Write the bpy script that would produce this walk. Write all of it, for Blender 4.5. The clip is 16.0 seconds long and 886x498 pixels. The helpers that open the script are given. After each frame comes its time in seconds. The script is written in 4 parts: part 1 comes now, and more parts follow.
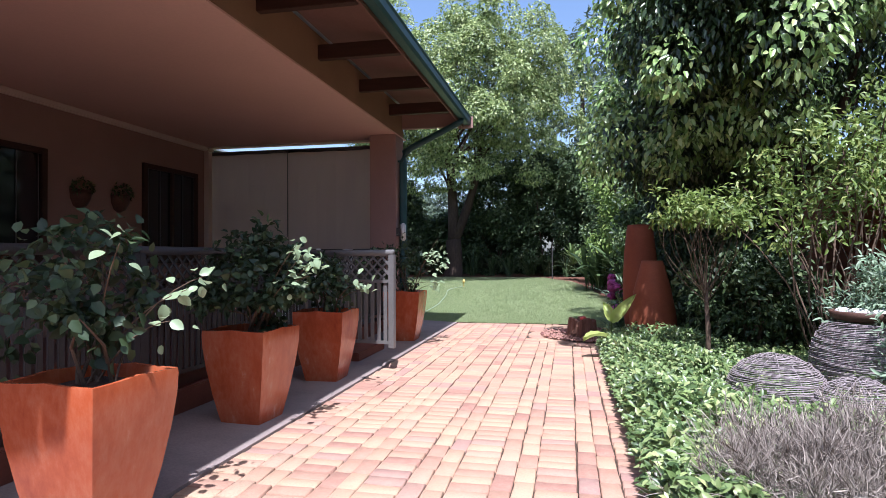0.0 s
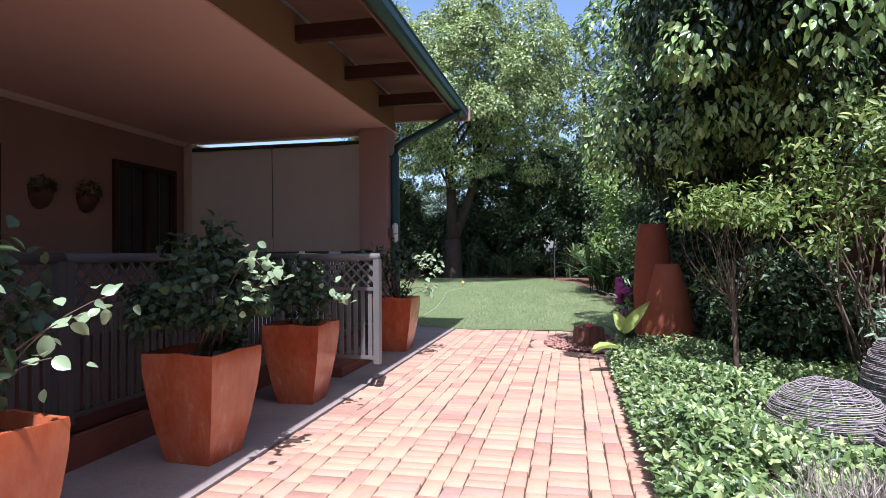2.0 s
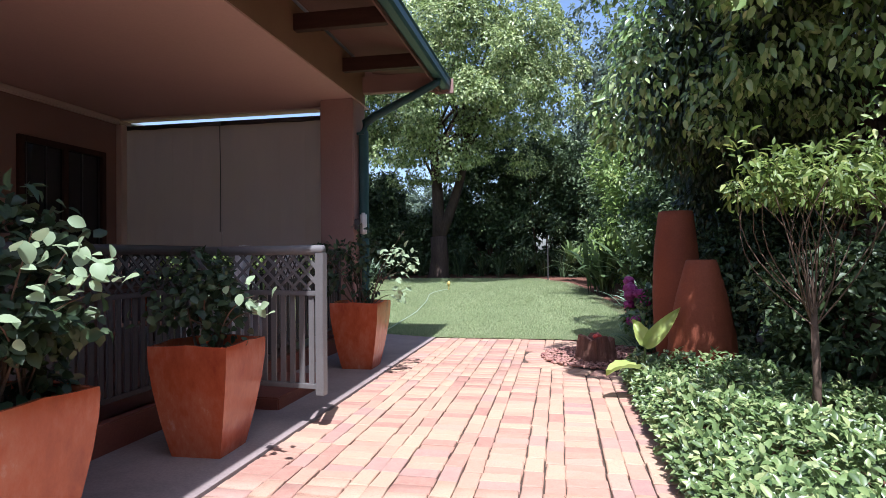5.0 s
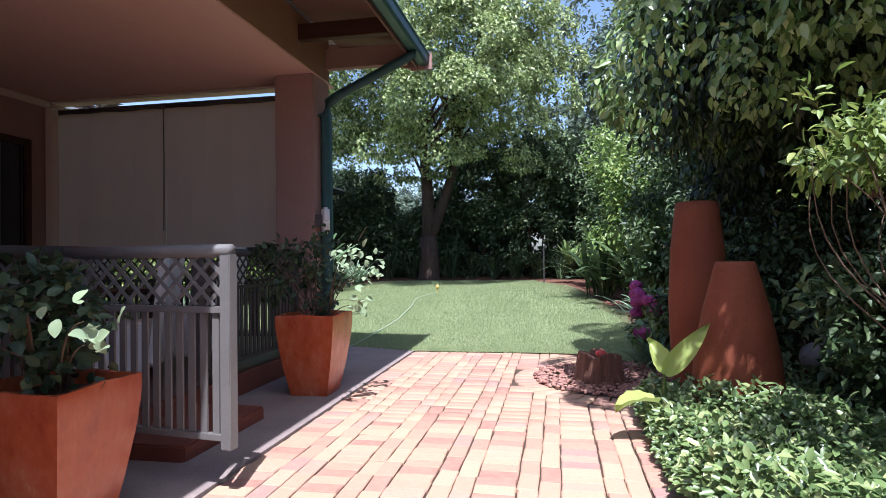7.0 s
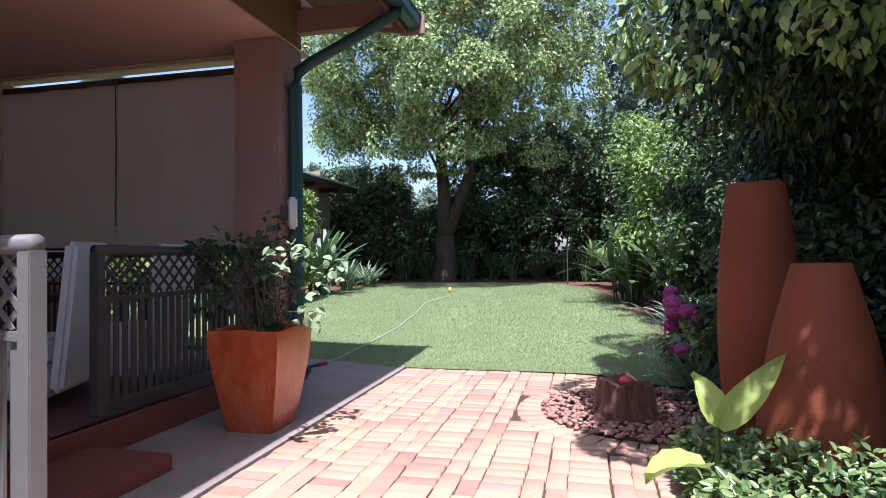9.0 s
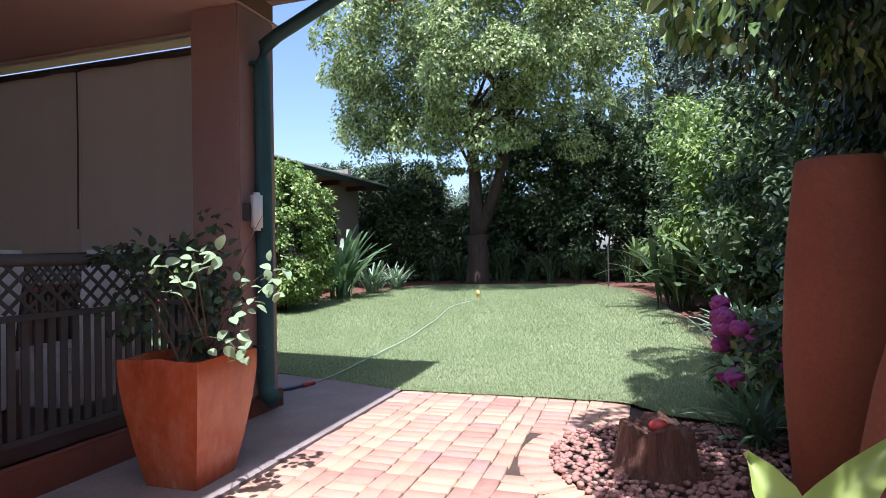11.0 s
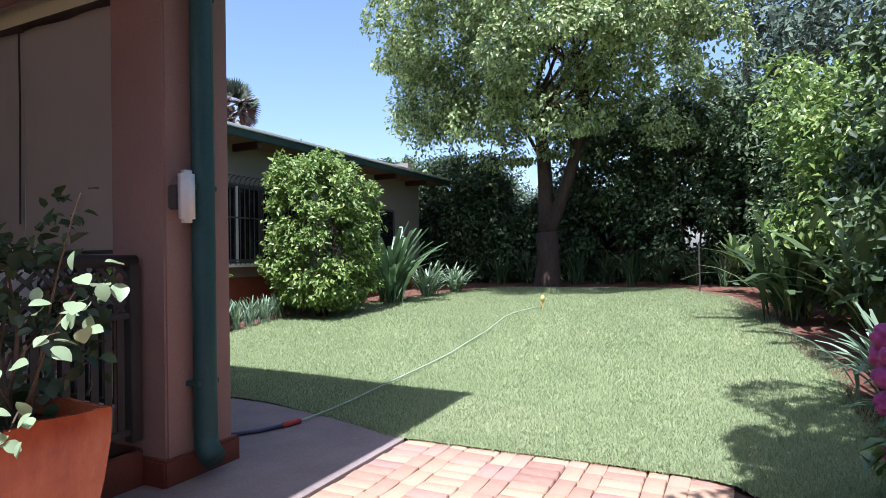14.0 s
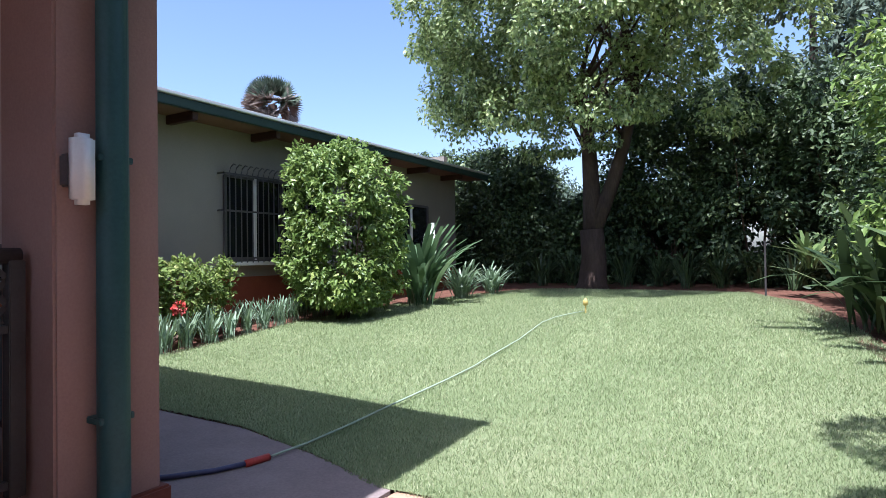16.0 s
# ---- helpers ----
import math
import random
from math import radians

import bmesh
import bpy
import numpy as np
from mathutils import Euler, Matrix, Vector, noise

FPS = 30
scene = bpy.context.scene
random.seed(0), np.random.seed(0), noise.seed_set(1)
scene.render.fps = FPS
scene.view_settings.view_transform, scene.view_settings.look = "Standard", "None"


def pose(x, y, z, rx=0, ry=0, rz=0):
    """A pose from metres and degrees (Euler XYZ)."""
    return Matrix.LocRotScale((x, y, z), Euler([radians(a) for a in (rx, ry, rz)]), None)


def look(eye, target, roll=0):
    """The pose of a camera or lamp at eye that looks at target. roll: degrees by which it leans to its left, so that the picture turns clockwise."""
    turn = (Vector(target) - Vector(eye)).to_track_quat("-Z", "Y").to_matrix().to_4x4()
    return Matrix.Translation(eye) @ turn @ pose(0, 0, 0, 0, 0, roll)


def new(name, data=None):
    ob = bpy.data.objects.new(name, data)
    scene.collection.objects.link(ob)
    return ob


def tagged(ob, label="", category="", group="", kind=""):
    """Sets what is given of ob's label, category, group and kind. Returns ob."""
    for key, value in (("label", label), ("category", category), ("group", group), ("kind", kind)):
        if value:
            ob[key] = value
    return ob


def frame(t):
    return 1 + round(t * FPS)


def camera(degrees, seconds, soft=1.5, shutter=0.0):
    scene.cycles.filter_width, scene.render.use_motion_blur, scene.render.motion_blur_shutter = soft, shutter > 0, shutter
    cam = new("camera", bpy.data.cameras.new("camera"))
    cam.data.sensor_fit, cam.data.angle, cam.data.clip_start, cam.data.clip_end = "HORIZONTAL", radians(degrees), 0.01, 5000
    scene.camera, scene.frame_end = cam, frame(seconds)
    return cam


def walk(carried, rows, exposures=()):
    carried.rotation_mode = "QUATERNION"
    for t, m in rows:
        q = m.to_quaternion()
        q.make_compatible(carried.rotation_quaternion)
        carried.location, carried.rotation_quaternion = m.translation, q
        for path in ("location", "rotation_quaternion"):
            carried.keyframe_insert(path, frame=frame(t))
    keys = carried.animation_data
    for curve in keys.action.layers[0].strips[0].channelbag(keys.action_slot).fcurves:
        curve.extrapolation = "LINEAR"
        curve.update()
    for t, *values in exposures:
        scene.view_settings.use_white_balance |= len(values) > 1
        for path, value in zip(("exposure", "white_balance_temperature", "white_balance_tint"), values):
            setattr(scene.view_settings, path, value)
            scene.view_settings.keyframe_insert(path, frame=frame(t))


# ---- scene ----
cam = camera(73.3, 16.0, soft=0.7)
EXPOSURE = 0.86
KELVIN = 5600
SUN_STRENGTH = 5.2
SKY_STRENGTH = 0.126
PATH = [
    (0, (0.694, -0.323, 1.241), (0.28, 1.633, 1.265), -0.2),
    (0.5, (0.689, -0.177, 1.272), (0.273, 1.779, 1.295), -0.2),
    (1, (0.69, -0.015, 1.28), (0.273, 1.941, 1.303), -0.3),
    (1.5, (0.674, 0.197, 1.292), (0.256, 2.153, 1.313), -0.5),
    (2, (0.639, 0.394, 1.292), (0.221, 2.35, 1.313), -0.4),
    (2.5, (0.586, 0.611, 1.264), (0.172, 2.568, 1.287), -0.5),
    (3, (0.547, 0.815, 1.255), (0.135, 2.772, 1.277), -0.6),
    (3.5, (0.536, 1.026, 1.253), (0.126, 2.984, 1.274), -0.5),
    (4, (0.516, 1.306, 1.242), (0.113, 3.265, 1.262), -0.4),
    (6.5, (0.478, 2.779, 1.233), (0.108, 4.745, 1.256), -0.7),
    (7, (0.5, 3.066, 1.237), (0.124, 5.03, 1.261), -0.7),
    (7.5, (0.528, 3.347, 1.227), (0.14, 5.309, 1.251), -0.7),
    (8, (0.567, 3.664, 1.213), (0.16, 5.622, 1.238), -0.7),
    (8.5, (0.596, 3.973, 1.207), (0.157, 5.924, 1.235), -0.5),
    (9, (0.617, 4.301, 1.222), (0.15, 6.245, 1.25), -0.6),
    (11.5, (0.816, 5.596, 1.281), (0.159, 7.485, 1.305), -1.1),
    (12, (0.809, 5.843, 1.294), (0.111, 7.717, 1.317), -1.1),
    (12.5, (0.815, 6.089, 1.293), (0.066, 7.943, 1.319), -1.1),
    (13, (0.778, 6.388, 1.287), (-0.018, 8.222, 1.314), -1.1),
    (13.5, (0.764, 6.666, 1.277), (-0.069, 8.484, 1.305), -1.1),
    (14, (0.735, 6.959, 1.282), (-0.134, 8.76, 1.308), -1.0),
    (14.5, (0.676, 7.215, 1.279), (-0.235, 8.995, 1.305), -0.9),
    (15, (0.624, 7.456, 1.28), (-0.325, 9.216, 1.305), -0.8),
    (15.5, (0.587, 7.706, 1.273), (-0.394, 9.449, 1.298), -0.7),
    (16, (0.524, 7.974, 1.263), (-0.482, 9.703, 1.289), -0.7),
]
walk(cam, [(t, look(eye, target, roll)) for t, eye, target, roll in PATH], exposures=[(0, EXPOSURE, KELVIN, 16), (4, EXPOSURE, KELVIN, 16), (9, EXPOSURE + 0.19, KELVIN, 16), (16, EXPOSURE + 0.19, KELVIN, 16)])

# ---- light ----
SUN_WAY = Vector((0.108, -0.455, 1.0)).normalized()
world = bpy.data.worlds.new("sky")
scene.world = world
world.use_nodes = True
wn = world.node_tree
bg = wn.nodes["Background"]
sky = wn.nodes.new("ShaderNodeTexSky")
sky.sky_type = "NISHITA"
sky.sun_disc = False
sky.sun_elevation = math.asin(SUN_WAY.z)
sky.sun_rotation = math.atan2(SUN_WAY.x, SUN_WAY.y)
sky.air_density = 1.0
sky.dust_density = 2.2
sky.ozone_density = 0.7
wn.links.new(sky.outputs[0], bg.inputs[0])
bg.inputs[1].default_value = SKY_STRENGTH
lamp = bpy.data.lights.new("sun", "SUN")
lamp.energy = SUN_STRENGTH
lamp.angle = radians(0.53)
lamp.color = (1.0, 0.965, 0.92)
sun = new("sun", lamp)
sun.matrix_world = look((0, 0, 30), Vector((0, 0, 30)) - SUN_WAY)


# ---- materials ----
def ramp(nt, fac, stops):
    r = nt.nodes.new("ShaderNodeValToRGB")
    e = r.color_ramp.elements
    while len(e) < len(stops):
        e.new(0.5)
    for k, (p, c) in enumerate(stops):
        e[k].position, e[k].color = p, (*c, 1)
    nt.links.new(fac, r.inputs[0])
    return r.outputs[0]


def base(name, rough=0.7, spec=0.4, metal=0.0):
    m = bpy.data.materials.new(name)
    m.use_nodes = True
    nt = m.node_tree
    b = nt.nodes["Principled BSDF"]
    b.inputs["Roughness"].default_value = rough
    b.inputs["Specular IOR Level"].default_value = spec
    b.inputs["Metallic"].default_value = metal
    return m, nt, b


def noisy(nt, scale, detail=5.0, rough=0.6, vec=None, stretch=None):
    n = nt.nodes.new("ShaderNodeTexNoise")
    n.inputs["Scale"].default_value = scale
    n.inputs["Detail"].default_value = detail
    n.inputs["Roughness"].default_value = rough
    if vec is None:
        vec = nt.nodes.new("ShaderNodeTexCoord").outputs["Object"]
    if stretch:
        mp = nt.nodes.new("ShaderNodeMapping")
        mp.inputs["Scale"].default_value = stretch
        nt.links.new(vec, mp.inputs[0])
        vec = mp.outputs[0]
    nt.links.new(vec, n.inputs["Vector"])
    return n.outputs["Fac"]


def mixc(nt, fac, a, b, mode="MIX"):
    x = nt.nodes.new("ShaderNodeMix")
    x.data_type, x.blend_type = "RGBA", mode
    for sock, v in ((0, fac), (6, a), (7, b)):
        if isinstance(v, (int, float)):
            x.inputs[sock].default_value = v
        elif isinstance(v, tuple):
            x.inputs[sock].default_value = (*v, 1)
        else:
            nt.links.new(v, x.inputs[sock])
    return x.outputs[2]


def bump(nt, b, fac, strength=0.3, dist=0.01):
    u = nt.nodes.new("ShaderNodeBump")
    u.inputs["Strength"].default_value = strength
    u.inputs["Distance"].default_value = dist
    nt.links.new(fac, u.inputs["Height"])
    nt.links.new(u.outputs[0], b.inputs["Normal"])


def surface(name, stops, big=1.5, fine=40.0, rough=0.75, spec=0.3, bumps=0.25, dist=0.006, metal=0.0, stretch=None, grain=0.5):
    """Two scales of variation over a colour ramp, with fine relief."""
    m, nt, b = base(name, rough, spec, metal)
    n1 = noisy(nt, big, 4, 0.6, stretch=stretch)
    n2 = noisy(nt, fine, 6, 0.7, stretch=stretch)
    a = nt.nodes.new("ShaderNodeMath")
    a.operation = "MULTIPLY_ADD"
    a.inputs[1].default_value = grain
    nt.links.new(n2, a.inputs[0])
    s = nt.nodes.new("ShaderNodeMath")
    s.operation = "MULTIPLY"
    s.inputs[1].default_value = 1 - grain
    nt.links.new(n1, s.inputs[0])
    nt.links.new(s.outputs[0], a.inputs[2])
    nt.links.new(ramp(nt, a.outputs[0], stops), b.inputs["Base Color"])
    bump(nt, b, n2, bumps, dist)
    return m


def leafy(name, dark, light, gloss=0.45, through_light=0.3, yellow=None, spec=0.4, mid=0.75):
    """Leaves: colour by leaf, part of the light passing through."""
    m, nt, b = base(name, gloss, spec)
    g = nt.nodes.new("ShaderNodeNewGeometry")
    stops = [(0.0, dark), (mid, light), (1.0, yellow or light)]
    c = ramp(nt, g.outputs["Random Per Island"], stops)
    n = noisy(nt, 0.9, 3)
    c = mixc(nt, ramp(nt, n, [(0.35, (0, 0, 0)), (0.65, (1, 1, 1))]), mixc(nt, 0.3, c, dark), c)
    nt.links.new(c, b.inputs["Base Color"])
    t = nt.nodes.new("ShaderNodeBsdfTranslucent")
    nt.links.new(mixc(nt, 0.35, c, tuple(min(1, v * 1.6) for v in light)), t.inputs[0])
    x = nt.nodes.new("ShaderNodeMixShader")
    x.inputs[0].default_value = through_light
    nt.links.new(b.outputs[0], x.inputs[1])
    nt.links.new(t.outputs[0], x.inputs[2])
    nt.links.new(x.outputs[0], nt.nodes["Material Output"].inputs[0])
    return m


def brick_material(name, per_object, tint=(1.0, 1.0, 1.0)):
    m, nt, b = base(name, 0.85, 0.25)
    src = nt.nodes.new("ShaderNodeObjectInfo").outputs["Random"] if per_object else nt.nodes.new("ShaderNodeNewGeometry").outputs["Random Per Island"]
    c = ramp(nt, src, [(0.0, (0.29, 0.15, 0.115)), (0.16, (0.36, 0.205, 0.145)), (0.42, (0.405, 0.255, 0.17)), (0.72, (0.44, 0.3, 0.195)), (0.88, (0.38, 0.235, 0.175)), (1.0, (0.3, 0.18, 0.155))])
    pos = nt.nodes.new("ShaderNodeNewGeometry").outputs["Position"]
    n = noisy(nt, 16, 6, 0.7, pos)
    f = noisy(nt, 90, 5, 0.7, pos)
    c = mixc(nt, ramp(nt, n, [(0.38, (0, 0, 0)), (0.7, (0.42, 0.42, 0.42))]), c, (0.43, 0.29, 0.215))
    c = mixc(nt, ramp(nt, f, [(0.3, (0.55, 0.55, 0.55)), (0.5, (0, 0, 0))]), c, (0.27, 0.14, 0.11))
    nt.links.new(mixc(nt, 1.0, c, tint, "MULTIPLY"), b.inputs["Base Color"])
    bump(nt, b, f, 0.5, 0.004)
    return m


M = {}
M["brick"] = brick_material("clay_brick", True)
M["brick_rest"] = brick_material("clay_brick_joined", False)
M["sand"] = surface("joint_sand", [(0.3, (0.03, 0.021, 0.015)), (0.7, (0.1, 0.065, 0.045))], 5, 60)
M["concrete"] = surface("concrete", [(0.3, (0.17, 0.132, 0.122)), (0.7, (0.31, 0.248, 0.228))], 2, 60, 0.9)
M["ochre"] = surface("ochre_plaster", [(0.3, (0.2, 0.115, 0.07)), (0.7, (0.27, 0.16, 0.1))], 1.2, 70, 0.9, bumps=0.4)
M["plaster"] = surface("pink_plaster", [(0.3, (0.28, 0.17, 0.145)), (0.7, (0.37, 0.235, 0.2))], 1.2, 70, 0.9, bumps=0.4)
M["plaster_wing"] = surface("tan_plaster", [(0.3, (0.2, 0.175, 0.145)), (0.7, (0.27, 0.235, 0.2))], 0.8, 60, 0.9, bumps=0.3)
M["ceiling"] = surface("ceiling_paint", [(0.3, (0.58, 0.375, 0.315)), (0.7, (0.66, 0.43, 0.365))], 0.7, 30, 0.85, bumps=0.05)
M["cornice"] = surface("cornice_paint", [(0.3, (0.62, 0.5, 0.42)), (0.7, (0.7, 0.58, 0.5))], 1, 30, 0.8)
M["terracotta"] = surface("glazed_terracotta", [(0.3, (0.27, 0.045, 0.018)), (0.48, (0.4, 0.085, 0.03)), (0.6, (0.44, 0.13, 0.06)), (0.72, (0.52, 0.28, 0.21))], 4.5, 22, 0.24, 0.6, 0.3, 0.006, grain=0.42, stretch=(1, 1, 0.5))
M["urn"] = surface("fired_clay", [(0.3, (0.15, 0.038, 0.017)), (0.55, (0.21, 0.058, 0.026)), (0.75, (0.27, 0.085, 0.042))], 2.2, 55, 0.75, bumps=0.4)
M["red_paint"] = surface("worn_red_step_paint", [(0.3, (0.13, 0.04, 0.028)), (0.7, (0.22, 0.07, 0.045))], 4, 50, 0.6, bumps=0.3)
M["soil"] = surface("soil", [(0.3, (0.03, 0.018, 0.012)), (0.7, (0.1, 0.05, 0.035))], 6, 50, 0.95, bumps=0.8, dist=0.02)
M["red_soil"] = surface("red_soil", [(0.3, (0.075, 0.034, 0.022)), (0.7, (0.2, 0.09, 0.058))], 4, 50, 0.95, bumps=0.8, dist=0.02)
M["polish"] = surface("polished_floor", [(0.3, (0.06, 0.02, 0.016)), (0.7, (0.11, 0.04, 0.03))], 2, 40, 0.35, 0.5, 0.05)
# Same paint as the gate, darkened because the balustrade stands in veranda shade.
M["fence"] = surface("shade_darkened_paint", [(0.3, (0.042, 0.038, 0.037)), (0.7, (0.07, 0.064, 0.062))], 4, 60, 0.55)
# Gate copy of that paint, left paler for its sunlit end.
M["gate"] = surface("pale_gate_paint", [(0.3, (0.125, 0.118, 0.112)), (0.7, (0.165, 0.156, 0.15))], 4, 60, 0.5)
M["blind"] = surface("taupe_canvas", [(0.3, (0.5, 0.395, 0.355)), (0.7, (0.58, 0.465, 0.42))], 0.8, 200, 0.9)
M["wood"] = surface("dark_stained_wood", [(0.3, (0.03, 0.014, 0.01)), (0.7, (0.075, 0.034, 0.023))], 3, 40, 0.6, stretch=(1, 8, 8))
M["soffit"] = surface("soffit_board", [(0.3, (0.13, 0.07, 0.055)), (0.7, (0.2, 0.11, 0.09))], 2, 40, 0.8)
M["gutter"] = surface("green_painted_metal", [(0.3, (0.02, 0.06, 0.062)), (0.7, (0.042, 0.1, 0.1))], 3, 50, 0.45)
M["roof"] = surface("roof_sheet", [(0.3, (0.5, 0.51, 0.52)), (0.7, (0.62, 0.63, 0.64))], 2, 40, 0.5, 0.5)
M["roof_green"] = surface("dark_green_fascia", [(0.3, (0.018, 0.035, 0.032)), (0.7, (0.035, 0.06, 0.052))], 2, 40, 0.5)
M["glass"], _nt, _b = base("window_glass", 0.06, 0.5)
_b.inputs["Base Color"].default_value = (0.015, 0.017, 0.02, 1)
M["steel"] = surface("dark_steel", [(0.3, (0.05, 0.045, 0.045)), (0.7, (0.11, 0.1, 0.1))], 3, 50, 0.55)
M["white"] = surface("white_paint", [(0.3, (0.7, 0.68, 0.65)), (0.7, (0.82, 0.8, 0.78))], 3, 50, 0.6)
M["cloth"] = surface("white_wicker", [(0.3, (0.55, 0.53, 0.52)), (0.7, (0.78, 0.76, 0.74))], 3, 90, 0.9, bumps=0.6)
M["lawn"] = surface("turf", [(0.3, (0.145, 0.197, 0.08)), (0.5, (0.24, 0.295, 0.137)), (0.72, (0.36, 0.38, 0.213))], 0.6, 45, 0.9, bumps=0.9, dist=0.03)
M["blade"] = leafy("grass_blades", (0.165, 0.225, 0.096), (0.348, 0.396, 0.21), 0.6, 0.3, (0.51, 0.505, 0.325))
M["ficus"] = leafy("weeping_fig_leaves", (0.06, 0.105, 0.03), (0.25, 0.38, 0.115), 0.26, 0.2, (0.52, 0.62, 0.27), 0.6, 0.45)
# Inner-crown copy of the fig leaves, with the crown's shade in its colour.
M["fig_shaded"] = leafy("shaded_inner_fig_leaves", (0.018, 0.034, 0.011), (0.05, 0.085, 0.026), 0.3, 0.08, (0.1, 0.15, 0.05), 0.5)
M["tree"] = leafy("tree_leaves", (0.055, 0.09, 0.026), (0.235, 0.315, 0.105), 0.4, 0.26, (0.52, 0.58, 0.25), 0.45, 0.45)
M["hedge"] = leafy("dark_hedge_leaves", (0.024, 0.046, 0.018), (0.095, 0.145, 0.055), 0.5, 0.15, (0.2, 0.25, 0.11), 0.4)
M["citrus"] = leafy("bush_leaves", (0.08, 0.14, 0.03), (0.22, 0.31, 0.08), 0.4, 0.25, (0.36, 0.42, 0.12))
M["lime"] = leafy("yellow_green_leaves", (0.06, 0.1, 0.02), (0.21, 0.29, 0.065), 0.5, 0.3, (0.4, 0.42, 0.14))
M["cover"] = leafy("groundcover_leaves", (0.05, 0.09, 0.03), (0.205, 0.29, 0.1), 0.33, 0.2, (0.44, 0.48, 0.21), 0.5, 0.7)
M["dry"] = leafy("dry_stems", (0.13, 0.105, 0.085), (0.32, 0.27, 0.235), 0.8, 0.1, (0.46, 0.4, 0.34))
M["sage"] = leafy("grey_green_leaves", (0.13, 0.2, 0.12), (0.28, 0.37, 0.24), 0.6, 0.2, (0.4, 0.48, 0.36))
# Crown leaves of the potted shrubs, coloured dark to stand for veranda shade.
M["pot_leaf_shaded"] = leafy("shaded_pot_leaves", (0.018, 0.034, 0.015), (0.05, 0.085, 0.036), 0.5, 0.15, (0.11, 0.155, 0.065))
# Spray leaves of the same shrubs, coloured pale as if in sun.
M["pot_leaf_lit"] = leafy("sunlit_pot_leaves", (0.2, 0.28, 0.15), (0.42, 0.52, 0.32), 0.33, 0.25, (0.6, 0.66, 0.47))
M["strap"] = leafy("strap_leaves", (0.05, 0.1, 0.04), (0.16, 0.25, 0.13), 0.4, 0.2, (0.3, 0.38, 0.24))
M["big_leaf"] = leafy("lime_big_leaf", (0.3, 0.38, 0.09), (0.4, 0.48, 0.15), 0.4, 0.3, (0.5, 0.55, 0.24))
M["petal"] = leafy("pink_petals", (0.36, 0.05, 0.22), (0.52, 0.12, 0.34), 0.6, 0.25, (0.7, 0.3, 0.6))
M["haze"] = leafy("distant_leaves", (0.07, 0.1, 0.07), (0.14, 0.19, 0.13), 0.8, 0.2, (0.2, 0.24, 0.18), 0.2)
M["bark"] = surface("bark", [(0.3, (0.025, 0.016, 0.013)), (0.7, (0.1, 0.066, 0.05))], 3, 25, 0.9, bumps=0.9, dist=0.03, stretch=(1, 1, 0.25))
M["twig"] = surface("twig_bark", [(0.3, (0.06, 0.04, 0.027)), (0.7, (0.17, 0.115, 0.08))], 6, 40, 0.9)
M["stump"] = surface("stump_bark", [(0.3, (0.07, 0.03, 0.022)), (0.55, (0.2, 0.095, 0.065)), (0.75, (0.4, 0.22, 0.16))], 5, 30, 0.9, bumps=0.9, dist=0.03, stretch=(4, 4, 0.3))
M["pebble"] = brick_material("river_pebbles", False, (0.85, 0.72, 0.8))
M["wire"] = surface("woven_wire", [(0.3, (0.17, 0.135, 0.135)), (0.7, (0.4, 0.34, 0.345))], 8, 60, 0.6, 0.4)
M["bowl"] = surface("dark_bowl", [(0.3, (0.06, 0.03, 0.025)), (0.7, (0.14, 0.07, 0.05))], 6, 60, 0.5)
M["hose"] = surface("hose_rubber", [(0.3, (0.3, 0.38, 0.27)), (0.7, (0.42, 0.5, 0.37))], 6, 60, 0.5)
M["hose_dark"] = surface("hose_dark", [(0.3, (0.05, 0.05, 0.1)), (0.7, (0.1, 0.1, 0.17))], 6, 60, 0.5)
M["red"] = surface("red_plastic", [(0.3, (0.36, 0.035, 0.03)), (0.7, (0.5, 0.08, 0.06))], 6, 60, 0.4)
M["brass"] = surface("brass", [(0.3, (0.55, 0.4, 0.12)), (0.7, (0.7, 0.52, 0.2))], 6, 60, 0.4)


# ---- builders ----
def mesh_of(name, bm, material, smooth=False):
    me = bpy.data.meshes.new(name)
    bmesh.ops.recalc_face_normals(bm, faces=bm.faces)
    bm.to_mesh(me)
    bm.free()
    me.materials.append(material)
    if smooth:
        me.polygons.foreach_set("use_smooth", [True] * len(me.polygons))
    return me


def part(name, bm, material, parent=None, label="", smooth=False):
    ob = new(name, mesh_of(name, bm, material, smooth))
    if parent is not None:
        ob.parent = parent
    return tagged(ob, label)


def box(bm, x0, x1, y0, y1, z0, z1, bevel=0.0, m=None):
    q = bmesh.ops.create_cube(bm, size=1.0, matrix=Matrix.Translation(((x0 + x1) / 2, (y0 + y1) / 2, (z0 + z1) / 2)) @ Matrix.Diagonal((abs(x1 - x0), abs(y1 - y0), abs(z1 - z0), 1)))
    vs = q["verts"]
    if bevel:
        es = list({e for v in vs for e in v.link_edges})
        r = bmesh.ops.bevel(bm, geom=es, offset=bevel, segments=2, affect="EDGES")
        vs = list({v for f in r["faces"] for v in f.verts})
    if m is not None:
        bmesh.ops.transform(bm, matrix=m, verts=vs)
    return bm


def boxed(x0, x1, y0, y1, z0, z1, bevel=0.0, m=None):
    return box(bmesh.new(), x0, x1, y0, y1, z0, z1, bevel, m)


def tube(bm, pts, radii, sides=8, cap=True):
    """A tube along a line of points, tapering by radii."""
    pts = [Vector(p) for p in pts]
    if isinstance(radii, (int, float)):
        radii = [radii] * len(pts)
    rings = []
    up = Vector((0.3, 0.2, 0.93))
    for k, p in enumerate(pts):
        d = (pts[min(k + 1, len(pts) - 1)] - pts[max(k - 1, 0)]).normalized()
